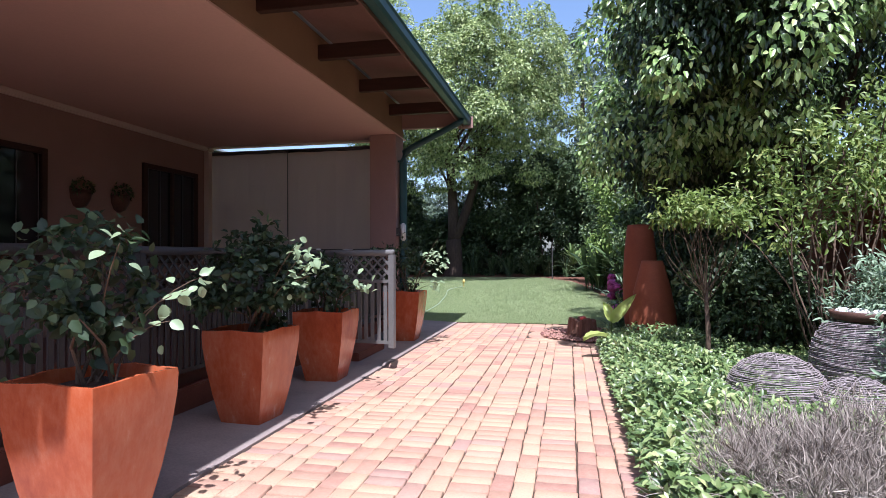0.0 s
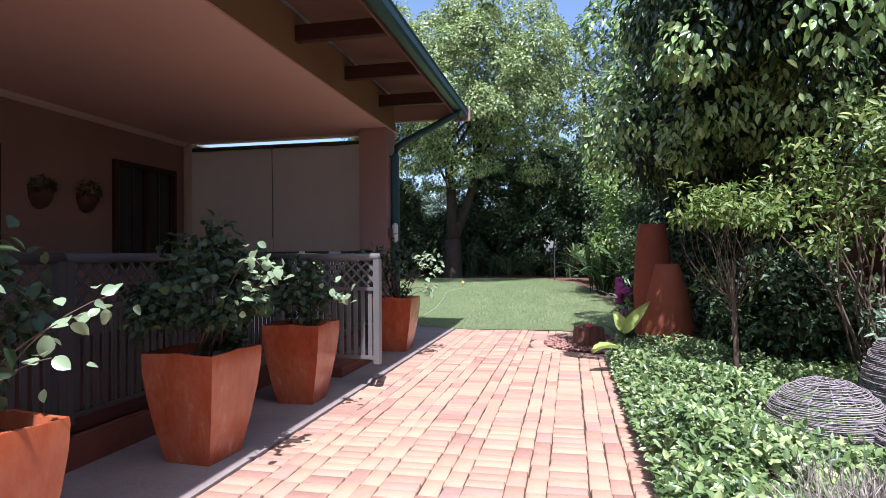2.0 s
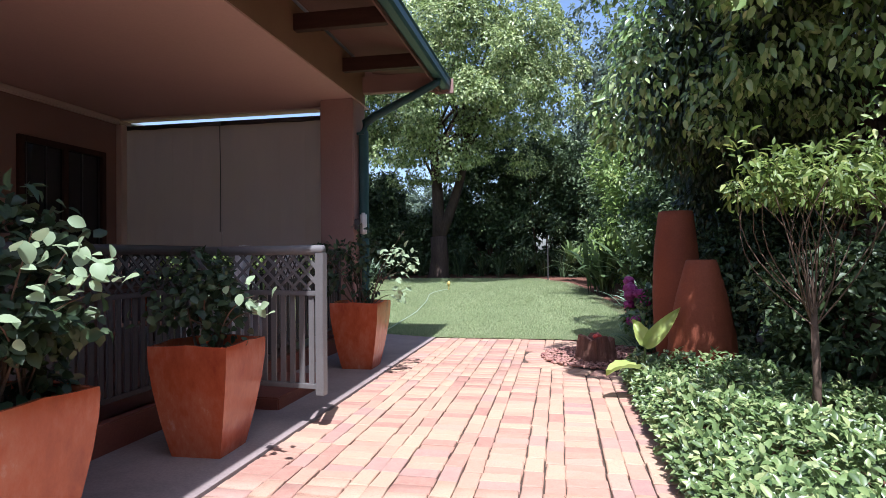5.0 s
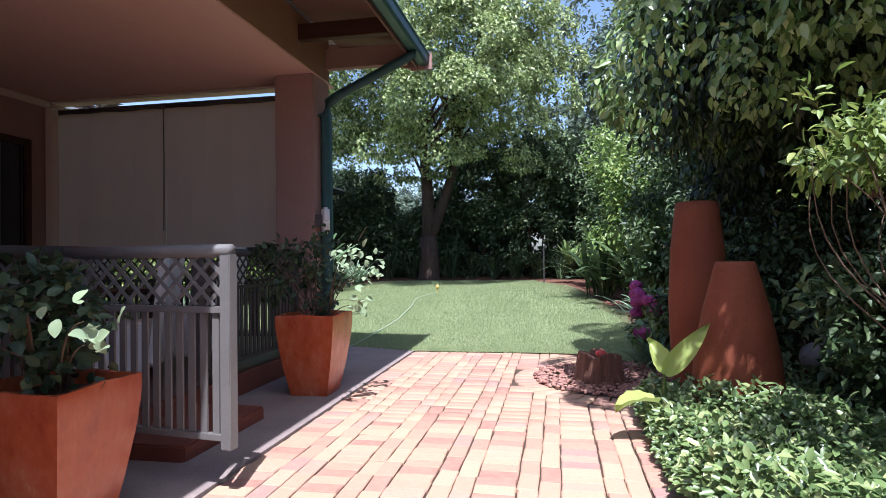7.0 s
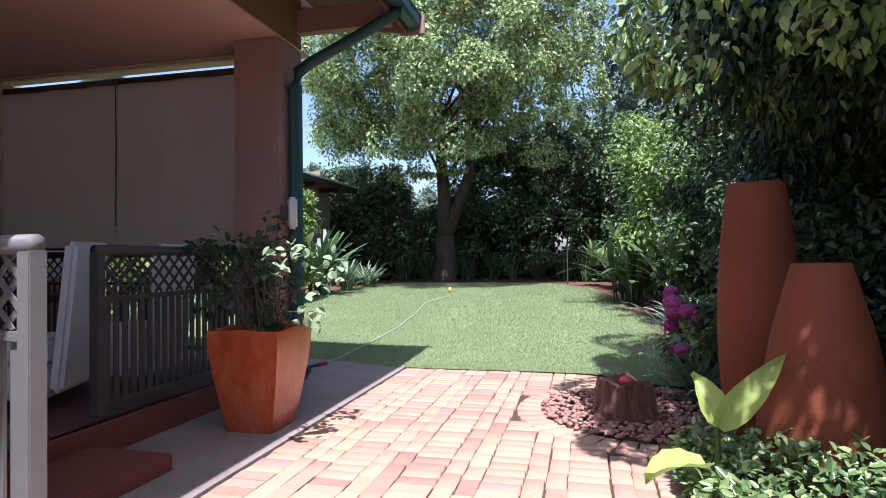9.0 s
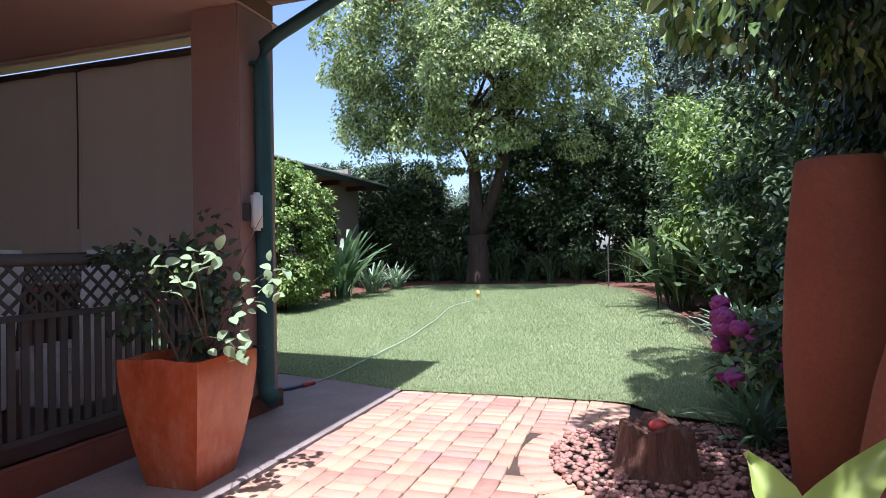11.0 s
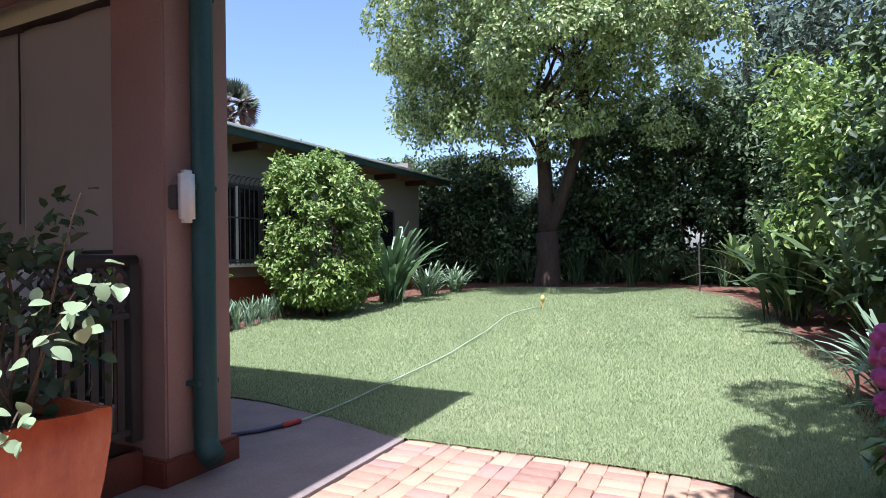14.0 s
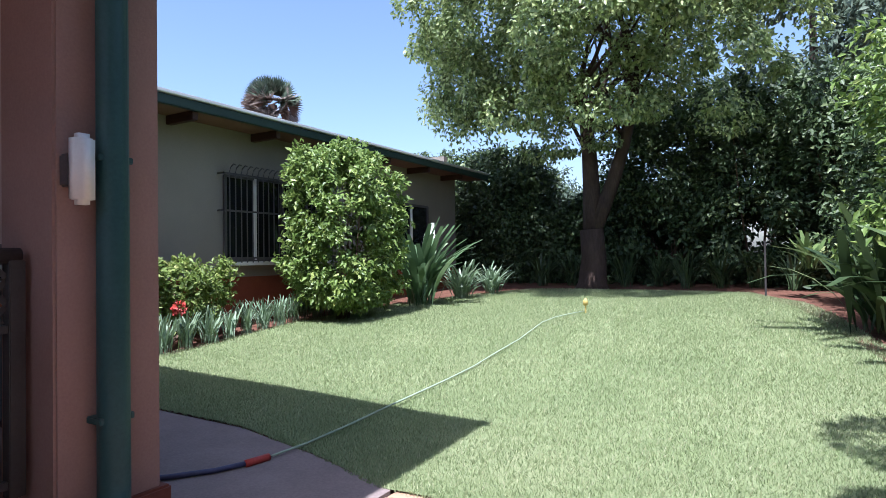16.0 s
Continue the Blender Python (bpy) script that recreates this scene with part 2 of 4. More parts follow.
        s = d.cross(up)
        if s.length < 0.05:
            s = d.cross(Vector((1, 0, 0)))
        s.normalize()
        u = s.cross(d)
        rings.append([bm.verts.new(p + (s * math.cos(2 * math.pi * j / sides) + u * math.sin(2 * math.pi * j / sides)) * radii[k]) for j in range(sides)])
    for a, b in zip(rings, rings[1:]):
        for j in range(sides):
            bm.faces.new((a[j], a[(j + 1) % sides], b[(j + 1) % sides], b[j]))
    if cap:
        bm.faces.new(rings[0])
        bm.faces.new(rings[-1])
    return bm


def lathe(bm, profile, sides=32, square=0.0):
    """Turn (radius, height) pairs round z; square pulls the ring towards a rounded square."""
    rings = []
    for r, z in profile:
        ring = []
        for j in range(sides):
            a = 2 * math.pi * j / sides
            c, s = math.cos(a), math.sin(a)
            k = 1.0 + square * (1 / max(abs(c), abs(s)) - 1)
            ring.append(bm.verts.new((r * k * c, r * k * s, z)))
        rings.append(ring)
    for a, b in zip(rings, rings[1:]):
        for j in range(sides):
            bm.faces.new((a[j], a[(j + 1) % sides], b[(j + 1) % sides], b[j]))
    bm.faces.new(rings[0])
    bm.faces.new(rings[-1])
    return bm


def raw(name, verts, faces, material, parent=None, smooth=False, label=""):
    """A mesh object from arrays of corners and equal-sided faces."""
    me = bpy.data.meshes.new(name)
    verts, faces = np.asarray(verts, dtype=np.float32), np.asarray(faces, dtype=np.int32)
    n = faces.shape[1]
    me.vertices.add(len(verts))
    me.vertices.foreach_set("co", verts.ravel())
    me.loops.add(faces.size)
    me.loops.foreach_set("vertex_index", faces.ravel())
    me.polygons.add(len(faces))
    me.polygons.foreach_set("loop_start", np.arange(len(faces), dtype=np.int32) * n)
    me.polygons.foreach_set("loop_total", np.full(len(faces), n, dtype=np.int32))
    me.update(calc_edges=True)
    me.materials.append(material)
    if smooth:
        me.polygons.foreach_set("use_smooth", np.ones(len(faces), dtype=bool))
    ob = new(name, me)
    if parent is not None:
        ob.parent = parent
    return tagged(ob, label)


RNG = np.random.default_rng(7)


def unit(v):
    return v / np.maximum(np.linalg.norm(v, axis=-1, keepdims=True), 1e-6)


def leaf_arrays(pos, way, face, length, width, fold=0.25):
    """Pointed leaves: base at pos, along way, facing face; each folded at its midrib."""
    n = len(pos)
    way = unit(way)
    side = unit(np.cross(way, face))
    nor = np.cross(side, way)
    L, W = np.broadcast_to(length, n)[:, None], np.broadcast_to(width, n)[:, None]
    mid = pos + way * L * 0.42
    v = np.stack([pos, mid + side * W / 2 + nor * W * fold, pos + way * L - nor * L * 0.12, mid - side * W / 2 + nor * W * fold], 1).reshape(-1, 3)
    k = np.arange(n)[:, None] * 4
    f = np.concatenate([k + [0, 1, 2], k + [0, 2, 3]], 0)
    return v, f


def oval_leaf_arrays(pos, way, face, length, width, fold=0.22):
    """Oval leaves of six facets round a sunk midrib point, drooping at the tip."""
    n = len(pos)
    way = unit(way)
    side = unit(np.cross(way, face))
    nor = np.cross(side, way)
    L, W = np.broadcast_to(length, n)[:, None], np.broadcast_to(width, n)[:, None]
    ring = [pos]
    for u, w in ((0.28, 0.46), (0.66, 0.42), (1.0, 0.0), (0.66, -0.42), (0.28, -0.46)):
        ring.append(pos + way * L * u + side * W * w + nor * (W * fold * abs(w) * 2 - L * 0.16 * u * u))
    v = np.stack(ring + [pos + way * L * 0.5 - nor * L * 0.04], 1).reshape(-1, 3)
    k = np.arange(n)[:, None] * 7
    f = np.concatenate([k + [6, j, (j + 1) % 6] for j in range(6)], 0)
    return v, f


def scatter_leaves(name, pos, out, length, width, material, parent=None, droop=0.3, wild=0.7, label="", up=0.8, lie=0.0, oval=False):
    n = len(pos)
    face = unit(out * 0.5 + np.array([0.05, -0.35, 1.0]) * up + RNG.normal(0, 0.38, (n, 3)))
    way = unit(out * 0.5 + RNG.normal(0, wild, (n, 3)) + np.array([0, 0, -droop]))
    way = unit(way - lie * (way * face).sum(1, keepdims=True) * face)
    sz = RNG.uniform(0.65, 1.25, n)
    v, f = (oval_leaf_arrays if oval else leaf_arrays)(pos, way, face, length * sz, width * sz)
    return raw(name, v, f, material, parent, oval, label)


def clump_points(centre, radii, clumps, per, clump_r, low=-1.0, hollow=0.55, lumps=0.25, seed=1, flat=0.8, boxy=False):
    """Places and outward ways for leaves gathered in clumps over an uneven ellipsoid."""
    rng = np.random.default_rng(seed)
    d = unit(rng.normal(0, 1, (clumps * 3, 3)))
    d = d[d[:, 2] > low][:clumps]
    if boxy:
        d = d / ((np.abs(d) ** 5).sum(1, keepdims=True) ** 0.2)
    wob = 1 + lumps * (np.sin(d[:, 0] * 5.1 + seed) * np.cos(d[:, 1] * 4.3 - seed) + 0.6 * np.sin(d[:, 2] * 7 + d[:, 0] * 3))
    rad = wob * (hollow + (1 - hollow) * rng.random(len(d)) ** 0.45)
    c = np.asarray(centre) + d * np.asarray(radii) * rad[:, None]
    size = rng.uniform(0.6, 1.3, len(d)) * clump_r
    k = rng.poisson(per, len(d))
    idx = np.repeat(np.arange(len(d)), k)
    q = unit(rng.normal(0, 1, (len(idx), 3))) * (rng.random(len(idx)) ** 0.5)[:, None]
    p = c[idx] + q * size[idx][:, None] * np.array([1, 1, flat])
    o = unit(q + 0.6 * d[idx])
    return p, o, c


def empty_thing(name, at, label, category, group="", kind=""):
    ob = new(name)
    ob.location = at
    return tagged(ob, label, category, group, kind)


def structure(ob, label=""):
    return tagged(ob, label, "", "", "structure")


def lawn_z(x, y):
    return 0.035 * np.maximum(0, np.minimum(np.asarray(y, float), 26) - 10.9)

# ---- ground ----
def ground_sheet():
    xs = np.concatenate([[-1500, -300, -80, -30], np.arange(-12, 8.1, 0.5), [30, 80, 300, 1500]])
    ys = np.concatenate([[-1500, -300, -80, -30], np.arange(-8, 30.1, 0.5), [80, 300, 1500]])
    X, Y = np.meshgrid(xs, ys)
    Z = lawn_z(X, Y) - 0.022
    v = np.stack([X, Y, Z], -1).reshape(-1, 3)
    nx = len(xs)
    i, j = np.meshgrid(np.arange(nx - 1), np.arange(len(ys) - 1))
    a = (j * nx + i).ravel()
    f = np.stack([a, a + 1, a + nx + 1, a + nx], 1)
    return structure(raw("ground", v, f, M["red_soil"], None, True), "reddish garden soil under beds and hedges")


ground_sheet()


def lawn_right(y):
    """The lawn's curved border on the side of the flower bed."""
    return np.interp(y, [10.8, 12, 13, 14.4, 16.9, 19, 20.6, 22.5], [1.75, 1.65, 1.55, 1.6, 1.25, 1.0, 0.6, -0.5])


def lawn_left(y):
    return np.interp(y, [10.8, 12.6, 15.8, 18, 20, 22.5], [-6.2, -6.25, -6.75, -6.6, -6.2, -5.0])


def lawn_back(x):
    return np.interp(x, [-7, -5, -2.2, 0, 2], [21.3, 22.3, 22.6, 22.2, 20.5])


def lawn_front(x):
    return np.interp(x, [-6.5, -3.0, -2.1, -1.37, -1.34, 0.0, 0.7, 1.0, 1.8], [11.2, 11.06, 10.86, 10.6, 10.63, 10.64, 10.6, 10.25, 10.1])


def build_lawn():
    n, mrows = 48, 60
    v, f = [], []
    for r in range(mrows + 1):
        for c in range(n + 1):
            y = 10.8 + 11.8 * r / mrows
            a, b = float(lawn_left(y)), float(lawn_right(y))
            x = a + (b - a) * c / n
            y0, y1 = float(lawn_front(x)), float(lawn_back(x))
            y = y0 + (y1 - y0) * r / mrows
            v.append((x, y, float(lawn_z(x, y)) + 0.012 + 0.01 * math.sin(x * 2.3) * math.cos(y * 1.9)))
    for r in range(mrows):
        for c in range(n):
            k = r * (n + 1) + c
            f.append((k, k + 1, k + n + 2, k + n + 1))
    structure(raw("lawn", v, f, M["lawn"], None, True), "sunlit green mown lawn with slightly worn patches")
    # blades, thick near the paving and thinner far off
    rng = np.random.default_rng(3)
    N = GRASS
    y = 10.1 + 12.3 * rng.random(N) ** 1.9
    a, b = lawn_left(y) - 0.1, lawn_right(y) + 0.12
    x = a + (b - a) * rng.random(N)
    keep = (y > lawn_front(x) - 0.04 * rng.random(N)) & (y < lawn_back(x))
    x, y = x[keep], y[keep]
    p = np.stack([x, y, lawn_z(x, y) + 0.01 + 0.01 * np.sin(x * 2.3) * np.cos(y * 1.9)], 1)
    n = len(p)
    lean = np.stack([rng.normal(0, 0.55, n), rng.normal(0, 0.55, n), np.ones(n)], 1)
    far = 1 + (y - 10.8) * 0.08
    h = rng.uniform(0.016, 0.038, n) * np.minimum(far, 1.4)
    ang = rng.random(n) * math.pi
    side = np.stack([np.cos(ang), np.sin(ang), 0 * ang], 1) * (rng.uniform(0.0022, 0.004, n) * far)[:, None]
    tip = p + unit(lean) * h[:, None]
    vv = np.stack([p - side, p + side, tip], 1).reshape(-1, 3)
    g = raw("grass", vv, np.arange(n * 3).reshape(-1, 3), M["blade"])
    tagged(g, "short green lawn grass blades, sunlit", "grass", "", "stuff")


GRASS = 480000
build_lawn()

# concrete strip beside the veranda, with a small cut at the lawn
def concrete_strip():
    """The strip along the veranda that turns round its corner."""
    rim = [(-1.35, -6), (-1.35, 10.6), (-2.1, 10.84), (-3.0, 11.05), (-7.5, 11.2), (-7.5, 9.7), (-2.52, 9.7), (-2.52, -6)]
    bm = bmesh.new()
    low = [bm.verts.new((x, y, -0.12)) for x, y in rim]
    top = [bm.verts.new((x, y, 0.012)) for x, y in rim]
    for k in range(len(rim)):
        q = (k + 1) % len(rim)
        bm.faces.new((low[k], low[q], top[q], top[k]))
    bm.faces.new(top)
    structure(part("pavement_concrete", bm, M["concrete"]), "pale concrete strip between veranda and brick path")


concrete_strip()
structure(part("path_bed", boxed(-1.35, 1.12, -6, 10.66, -0.12, -0.018), M["sand"]), "dark sand bed under the brick paving")
structure(part("kerb_soil", boxed(1.13, 1.2, -6, 7.3, -0.1, 0.0, 0.02), M["soil"]), "dark soil edge of the planting bed")


# ---- house with veranda ----
CEIL = 3.31
WALL_X = -6.0
BLIND_Y = 9.8
BEAM_X = -2.16
structure(part("wall_house", boxed(WALL_X - 0.28, WALL_X, -6, 9.98, 0, CEIL + 0.06), M["plaster"]), "pinkish brown plastered house wall under the veranda")
structure(part("veranda_floor", boxed(WALL_X, -2.36, 0.2, 9.9, -0.05, 0.2, 0.01), M["polish"]), "dark red polished veranda floor")
structure(part("ceiling", boxed(WALL_X, BEAM_X, 0.45, 9.98, CEIL, CEIL + 0.02), M["ceiling"]), "smooth brownish pink veranda ceiling")
structure(part("wall_beam", boxed(BEAM_X - 0.46, BEAM_X + 0.003, 0.45, 9.81, CEIL + 0.023, 3.84, 0.006), M["ochre"]), "brown plastered beam over the veranda edge")
structure(part("wall_beam_end", boxed(WALL_X, BEAM_X - 0.46, 9.7, 9.98, CEIL + 0.023, 3.9), M["plaster"]), "plastered wall over the blinds")
structure(part("cornice", boxed(WALL_X, WALL_X + 0.08, 0.45, 9.68, CEIL - 0.09, CEIL - 0.004, 0.02), M["cornice"]), "pale cornice along the house wall")
structure(part("cornice_end", boxed(WALL_X + 0.08, BEAM_X - 0.463, 9.66, 9.74, CEIL - 0.03, CEIL - 0.004, 0.01), M["cornice"]), "pale cornice above the blinds")
structure(part("column", boxed(BEAM_X - 0.46, BEAM_X, 9.32, 9.81, 0.14, CEIL, 0.012), M["plaster"]), "pinkish brown plastered veranda corner column")
structure(part("column_plinth", boxed(BEAM_X - 0.5, BEAM_X + 0.03, 9.28, 9.85, -0.02, 0.16, 0.012), M["red_paint"]), "brick red plinth under the column")
structure(part("trim_wall_post", boxed(WALL_X, WALL_X + 0.1, 9.66, 9.78, 0.2, CEIL - 0.09, 0.01), M["cornice"]), "pale plaster pilaster beside the blinds")

PITCH = 0.16
EAVE_X, EAVE_Z = -1.15, 3.6


def roof_z(x):
    return EAVE_Z + (EAVE_X - x) * PITCH


def sloped_slab(x0, x1, y0, y1, lift, thick):
    bm = bmesh.new()
    vs = [bm.verts.new((x, y, roof_z(x) + lift + dz)) for dz in (0, thick) for x, y in ((x0, y0), (x1, y0), (x1, y1), (x0, y1))]
    for q in ((0, 1, 2, 3), (4, 5, 6, 7), (0, 1, 5, 4), (1, 2, 6, 5), (2, 3, 7, 6), (3, 0, 4, 7)):
        bm.faces.new([vs[k] for k in q])
    return bm


structure(part("roof", sloped_slab(EAVE_X, -8.0, 0.27, 10.22, 0.16, 0.05), M["roof"]), "low pitched metal sheet roof over the veranda")
structure(part("soffit", sloped_slab(EAVE_X - 0.02, BEAM_X, 0.47, 10.2, 0.125, 0.025), M["soffit"]), "brown boarded eave soffit")
structure(part("fascia", boxed(EAVE_X - 0.025, EAVE_X, 0.45, 10.22, EAVE_Z - 0.05, EAVE_Z + 0.2, 0.004), M["soffit"]), "brown timber fascia behind the gutter")
structure(part("barge_board", sloped_slab(EAVE_X + 0.1, -8.0, 10.2, 10.235, -0.05, 0.22), M["plaster"]), "pinkish brown barge board at the roof end")
structure(part("wall_beam_outer", boxed(BEAM_X, EAVE_X - 0.03, 9.7, 9.81, 3.47, 3.7, 0.006), M["plaster"]), "plastered beam stub carrying the eave end")


def rafter(y):
    bm = boxed(BEAM_X, EAVE_X - 0.027, y - 0.045, y + 0.045, 3.54, 3.71, 0.004)
    ob = part("rafter", bm, M["wood"])
    return tagged(ob, "dark stained timber rafter under the eave", "rafter", "rafters under the eave")


for k in range(6):
    rafter(8.98 - 1.4 * k)


def gutter():
    g = empty_thing("gutter", (0, 0, 0), "dark green painted metal gutter along the eave", "gutter")
    bm = bmesh.new()
    prof = [(-0.005, 0.12), (-0.005, 0.0), (0.015, -0.012), (0.1, -0.012), (0.125, 0.02), (0.125, 0.1), (0.14, 0.12), (0.14, 0.128), (0.118, 0.122), (0.118, 0.03), (0.095, 0.0), (0.02, 0.0), (0.005, 0.01), (0.005, 0.12)]
    rows = [[bm.verts.new((EAVE_X + 0.005 + a, y, EAVE_Z + b)) for a, b in prof] for y in (0.36, 10.24)]
    for j in range(len(prof)):
        q = (j + 1) % len(prof)
        bm.faces.new((rows[0][j], rows[0][q], rows[1][q], rows[1][j]))
    bm.faces.new(rows[0])
    bm.faces.new(rows[1])
    part("channel", bm, M["gutter"], g)
    bm = boxed(EAVE_X - 0.1, EAVE_X + 0.17, 10.22, 10.25, EAVE_Z - 0.06, EAVE_Z + 0.15, 0.006)
    part("end_cap", bm, M["plaster"], g, "pink painted end board of the gutter")
    return g


gutter()


def downpipe():
    d = empty_thing("downpipe", (0, 0, 0), "dark green metal downpipe on the veranda column", "downpipe")
    x, y = BEAM_X + 0.075, 9.53
    pts = [(EAVE_X + 0.07, 9.66, EAVE_Z + 0.0), (EAVE_X + 0.06, 9.66, EAVE_Z - 0.05), (EAVE_X - 0.02, 9.65, EAVE_Z - 0.1), (x + 0.14, y + 0.02, 3.1), (x + 0.03, y, 3.02), (x, y, 2.88), (x, y, 0.27), (x + 0.015, y - 0.01, 0.19), (x + 0.1, y - 0.03, 0.13)]
    part("pipe", tube(bmesh.new(), pts, [0.05, 0.05, 0.052, 0.055, 0.06, 0.065, 0.068, 0.07, 0.07], 16), M["gutter"], d, smooth=True)
    for z in (0.55, 1.7, 2.85):
        part("bracket", boxed(x - 0.075, x + 0.03, y - 0.08, y + 0.08, z, z + 0.03, 0.004), M["gutter"], d)
    return d


downpipe()


def wall_light():
    w = empty_thing("wall_light", (0, 0, 0), "small cream bulkhead lamp on the column", "wall light")
    y = 9.32
    part("back_box", boxed(BEAM_X, -2.08, y + 0.02, y + 0.11, 1.58, 1.72, 0.008), M["steel"], w, "dark back box")
    bm = boxed(-2.085, -2.005, y + 0.01, y + 0.1, 1.5, 1.8, 0.022)
    part("cover", bm, M["white"], w, "cream rounded plastic cover", True)
    return w


wall_light()


def veranda_window(y0, y1, z0, z1):
    x = WALL_X
    w = empty_thing("window_1", (0, 0, 0), "dark stained timber window in the veranda wall with dim curtains", "window", "veranda windows", "structure")
    for a, b, c, d in ((y0, y0 + 0.08, z0, z1), (y1 - 0.08, y1, z0, z1), (y0 + 0.08, y1 - 0.08, z1 - 0.08, z1), (y0 + 0.08, y1 - 0.08, z0, z0 + 0.08), ((y0 + y1) / 2 - 0.035, (y0 + y1) / 2 + 0.035, z0 + 0.08, z1 - 0.08)):
        part("frame", boxed(x - 0.03, x + 0.05, a, b, c, d, 0.006), M["wood"], w)
    part("pane", boxed(x + 0.002, x + 0.01, y0 + 0.08, y1 - 0.08, z0 + 0.08, z1 - 0.08), M["glass"], w)
    part("sill", boxed(x, x + 0.09, y0 - 0.05, y1 + 0.05, z0 - 0.06, z0, 0.008), M["wood"], w)
    for k in range(5):
        yy = y0 + 0.12 + (y1 - y0 - 0.24) * k / 4
        part("burglar_bar", tube(bmesh.new(), [(x + 0.025, yy, z0 + 0.06), (x + 0.025, yy, z1 - 0.06)], 0.007, 6), M["steel"], w)
    return w


veranda_window(8.0, 9.42, 1.2, 2.76)
veranda_window(4.7, 6.2, 1.2, 2.66)


def roller_blind(x0, x1, cord=0.0):
    b = empty_thing("roller_blind", (0, 0, 0), "taupe canvas roller blind drawn down beside the veranda", "blind", "veranda blinds")
    bm = bmesh.new()
    n = 10
    rows = []
    for z in (1.36, 2.2, 3.16):
        rows.append([bm.verts.new((x0 + (x1 - x0) * k / n, BLIND_Y + 0.008 * math.sin(k * 1.7 + z), z)) for k in range(n + 1)])
    for a, c in zip(rows, rows[1:]):
        for k in range(n):
            bm.faces.new((a[k], a[k + 1], c[k + 1], c[k]))
    bmesh.ops.solidify(bm, geom=bm.faces[:], thickness=0.004)
    part("canvas", bm, M["blind"], b)
    part("roller", tube(bmesh.new(), [(x0, BLIND_Y + 0.02, 3.185), (x1, BLIND_Y + 0.02, 3.185)], 0.04, 12), M["steel"], b, "dark roller tube", True)
    if cord:
        part("cord", tube(bmesh.new(), [(cord, BLIND_Y - 0.03, 3.16), (cord + 0.006, BLIND_Y - 0.028, 2.5), (cord, BLIND_Y - 0.03, 1.6)], 0.007, 6), M["steel"], b, "dark pull cord")
    part("bottom_bar", tube(bmesh.new(), [(x0, BLIND_Y, 1.36), (x1, BLIND_Y, 1.36)], 0.016, 8), M["steel"], b)
    return b


roller_blind(WALL_X + 0.07, -4.3505, -4.36)
roller_blind(-4.3495, -2.5)


# ---- balustrade ----
def lattice_panel(parent, a, b, z0, z1, mat, along):
    """Crossed laths between two ends; along: function from distance and height to a point."""
    n = 0.11
    h = z1 - z0
    L = b - a
    k = -h
    while k < L:
        for sgn in (1, -1):
            p, q = (k, z0), (k + h, z1)
            if sgn < 0:
                p, q = (k, z1), (k + h, z0)
            (s0, w0), (s1, w1) = p, q
            if s0 < 0:
                w0 += (w1 - w0) * (0 - s0) / (s1 - s0)
                s0 = 0
            if s1 > L:
                w1 = w0 + (w1 - w0) * (L - s0) / (s1 - s0)
                s1 = L
            if s1 - s0 > 0.03:
                bm = bmesh.new()
                rise = Vector((s1 - s0, w1 - w0)).normalized() * 0.0135
                rim = [(s0 - rise.y, w0 + rise.x), (s1 - rise.y, w1 + rise.x), (s1 + rise.y, w1 - rise.x), (s0 + rise.y, w0 - rise.x)]
                near, back = ([bm.verts.new(along(a + u, min(max(w, z0), z1), o)) for u, w in rim] for o in (0.001 * sgn, 0.007 * sgn))
                for q in range(4):
                    bm.faces.new((near[q], near[q - 1], back[q - 1], back[q]))
                bm.faces.new(near)
                bm.faces.new(back[::-1])
                part("lath", bm, mat, parent)
        k += n


def slat(parent, p, z0, z1, turn, mat):
    m = Matrix.Translation(p) @ Matrix.Rotation(turn, 4, "Z")
    part("slat", box(bmesh.new(), -0.021, 0.021, -0.006, 0.006, z0, z1, 0.0, m), mat, parent)


def fence_run(origin, turn, length, mat, label, name, z0, z1, post_ends=(True, True), lattice=True, cap_r=0.035):
    """A run of balustrade from origin along local x, turned about z."""
    f = empty_thing(name, (0, 0, 0), label, "gate" if name == "garden_gate" else "balustrade", "" if name == "garden_gate" else "veranda balustrade")
    R = Matrix.Translation(origin) @ Matrix.Rotation(turn, 4, "Z")

    def at(s, z, off=0.0):
        return tuple(R @ Vector((s, off, z)))
    for end, s in zip(post_ends, (0.0, length)):
        if end:
            part("post", box(bmesh.new(), s - 0.032, s + 0.032, -0.032, 0.032, z0 - 0.04, z1 - 0.02, 0.004, R), mat, f)
    bm = bmesh.new()
    tube(bm, [at(-0.02, z1), at(length + 0.02, z1)], cap_r, 12)
    part("handrail", bm, mat, f, smooth=True)
    zb = z1 - 0.33
    for z in (z0, zb):
        part("rail", box(bmesh.new(), 0.03, length - 0.03, -0.02, 0.02, z, z + 0.035, 0.003, R), mat, f)
    n = max(2, int(round(length / 0.078)))
    for k in range(1, n):
        slat(f, at(length * k / n, 0), z0 + 0.035, zb, turn, mat)
    if lattice:
        lattice_panel(f, 0.03, length - 0.03, zb + 0.035, z1 - 0.02, mat, at)
    return f


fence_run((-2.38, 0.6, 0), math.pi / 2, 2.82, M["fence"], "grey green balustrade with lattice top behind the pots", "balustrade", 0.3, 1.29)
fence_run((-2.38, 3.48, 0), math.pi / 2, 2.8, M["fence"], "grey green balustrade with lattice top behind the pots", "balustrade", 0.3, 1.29)
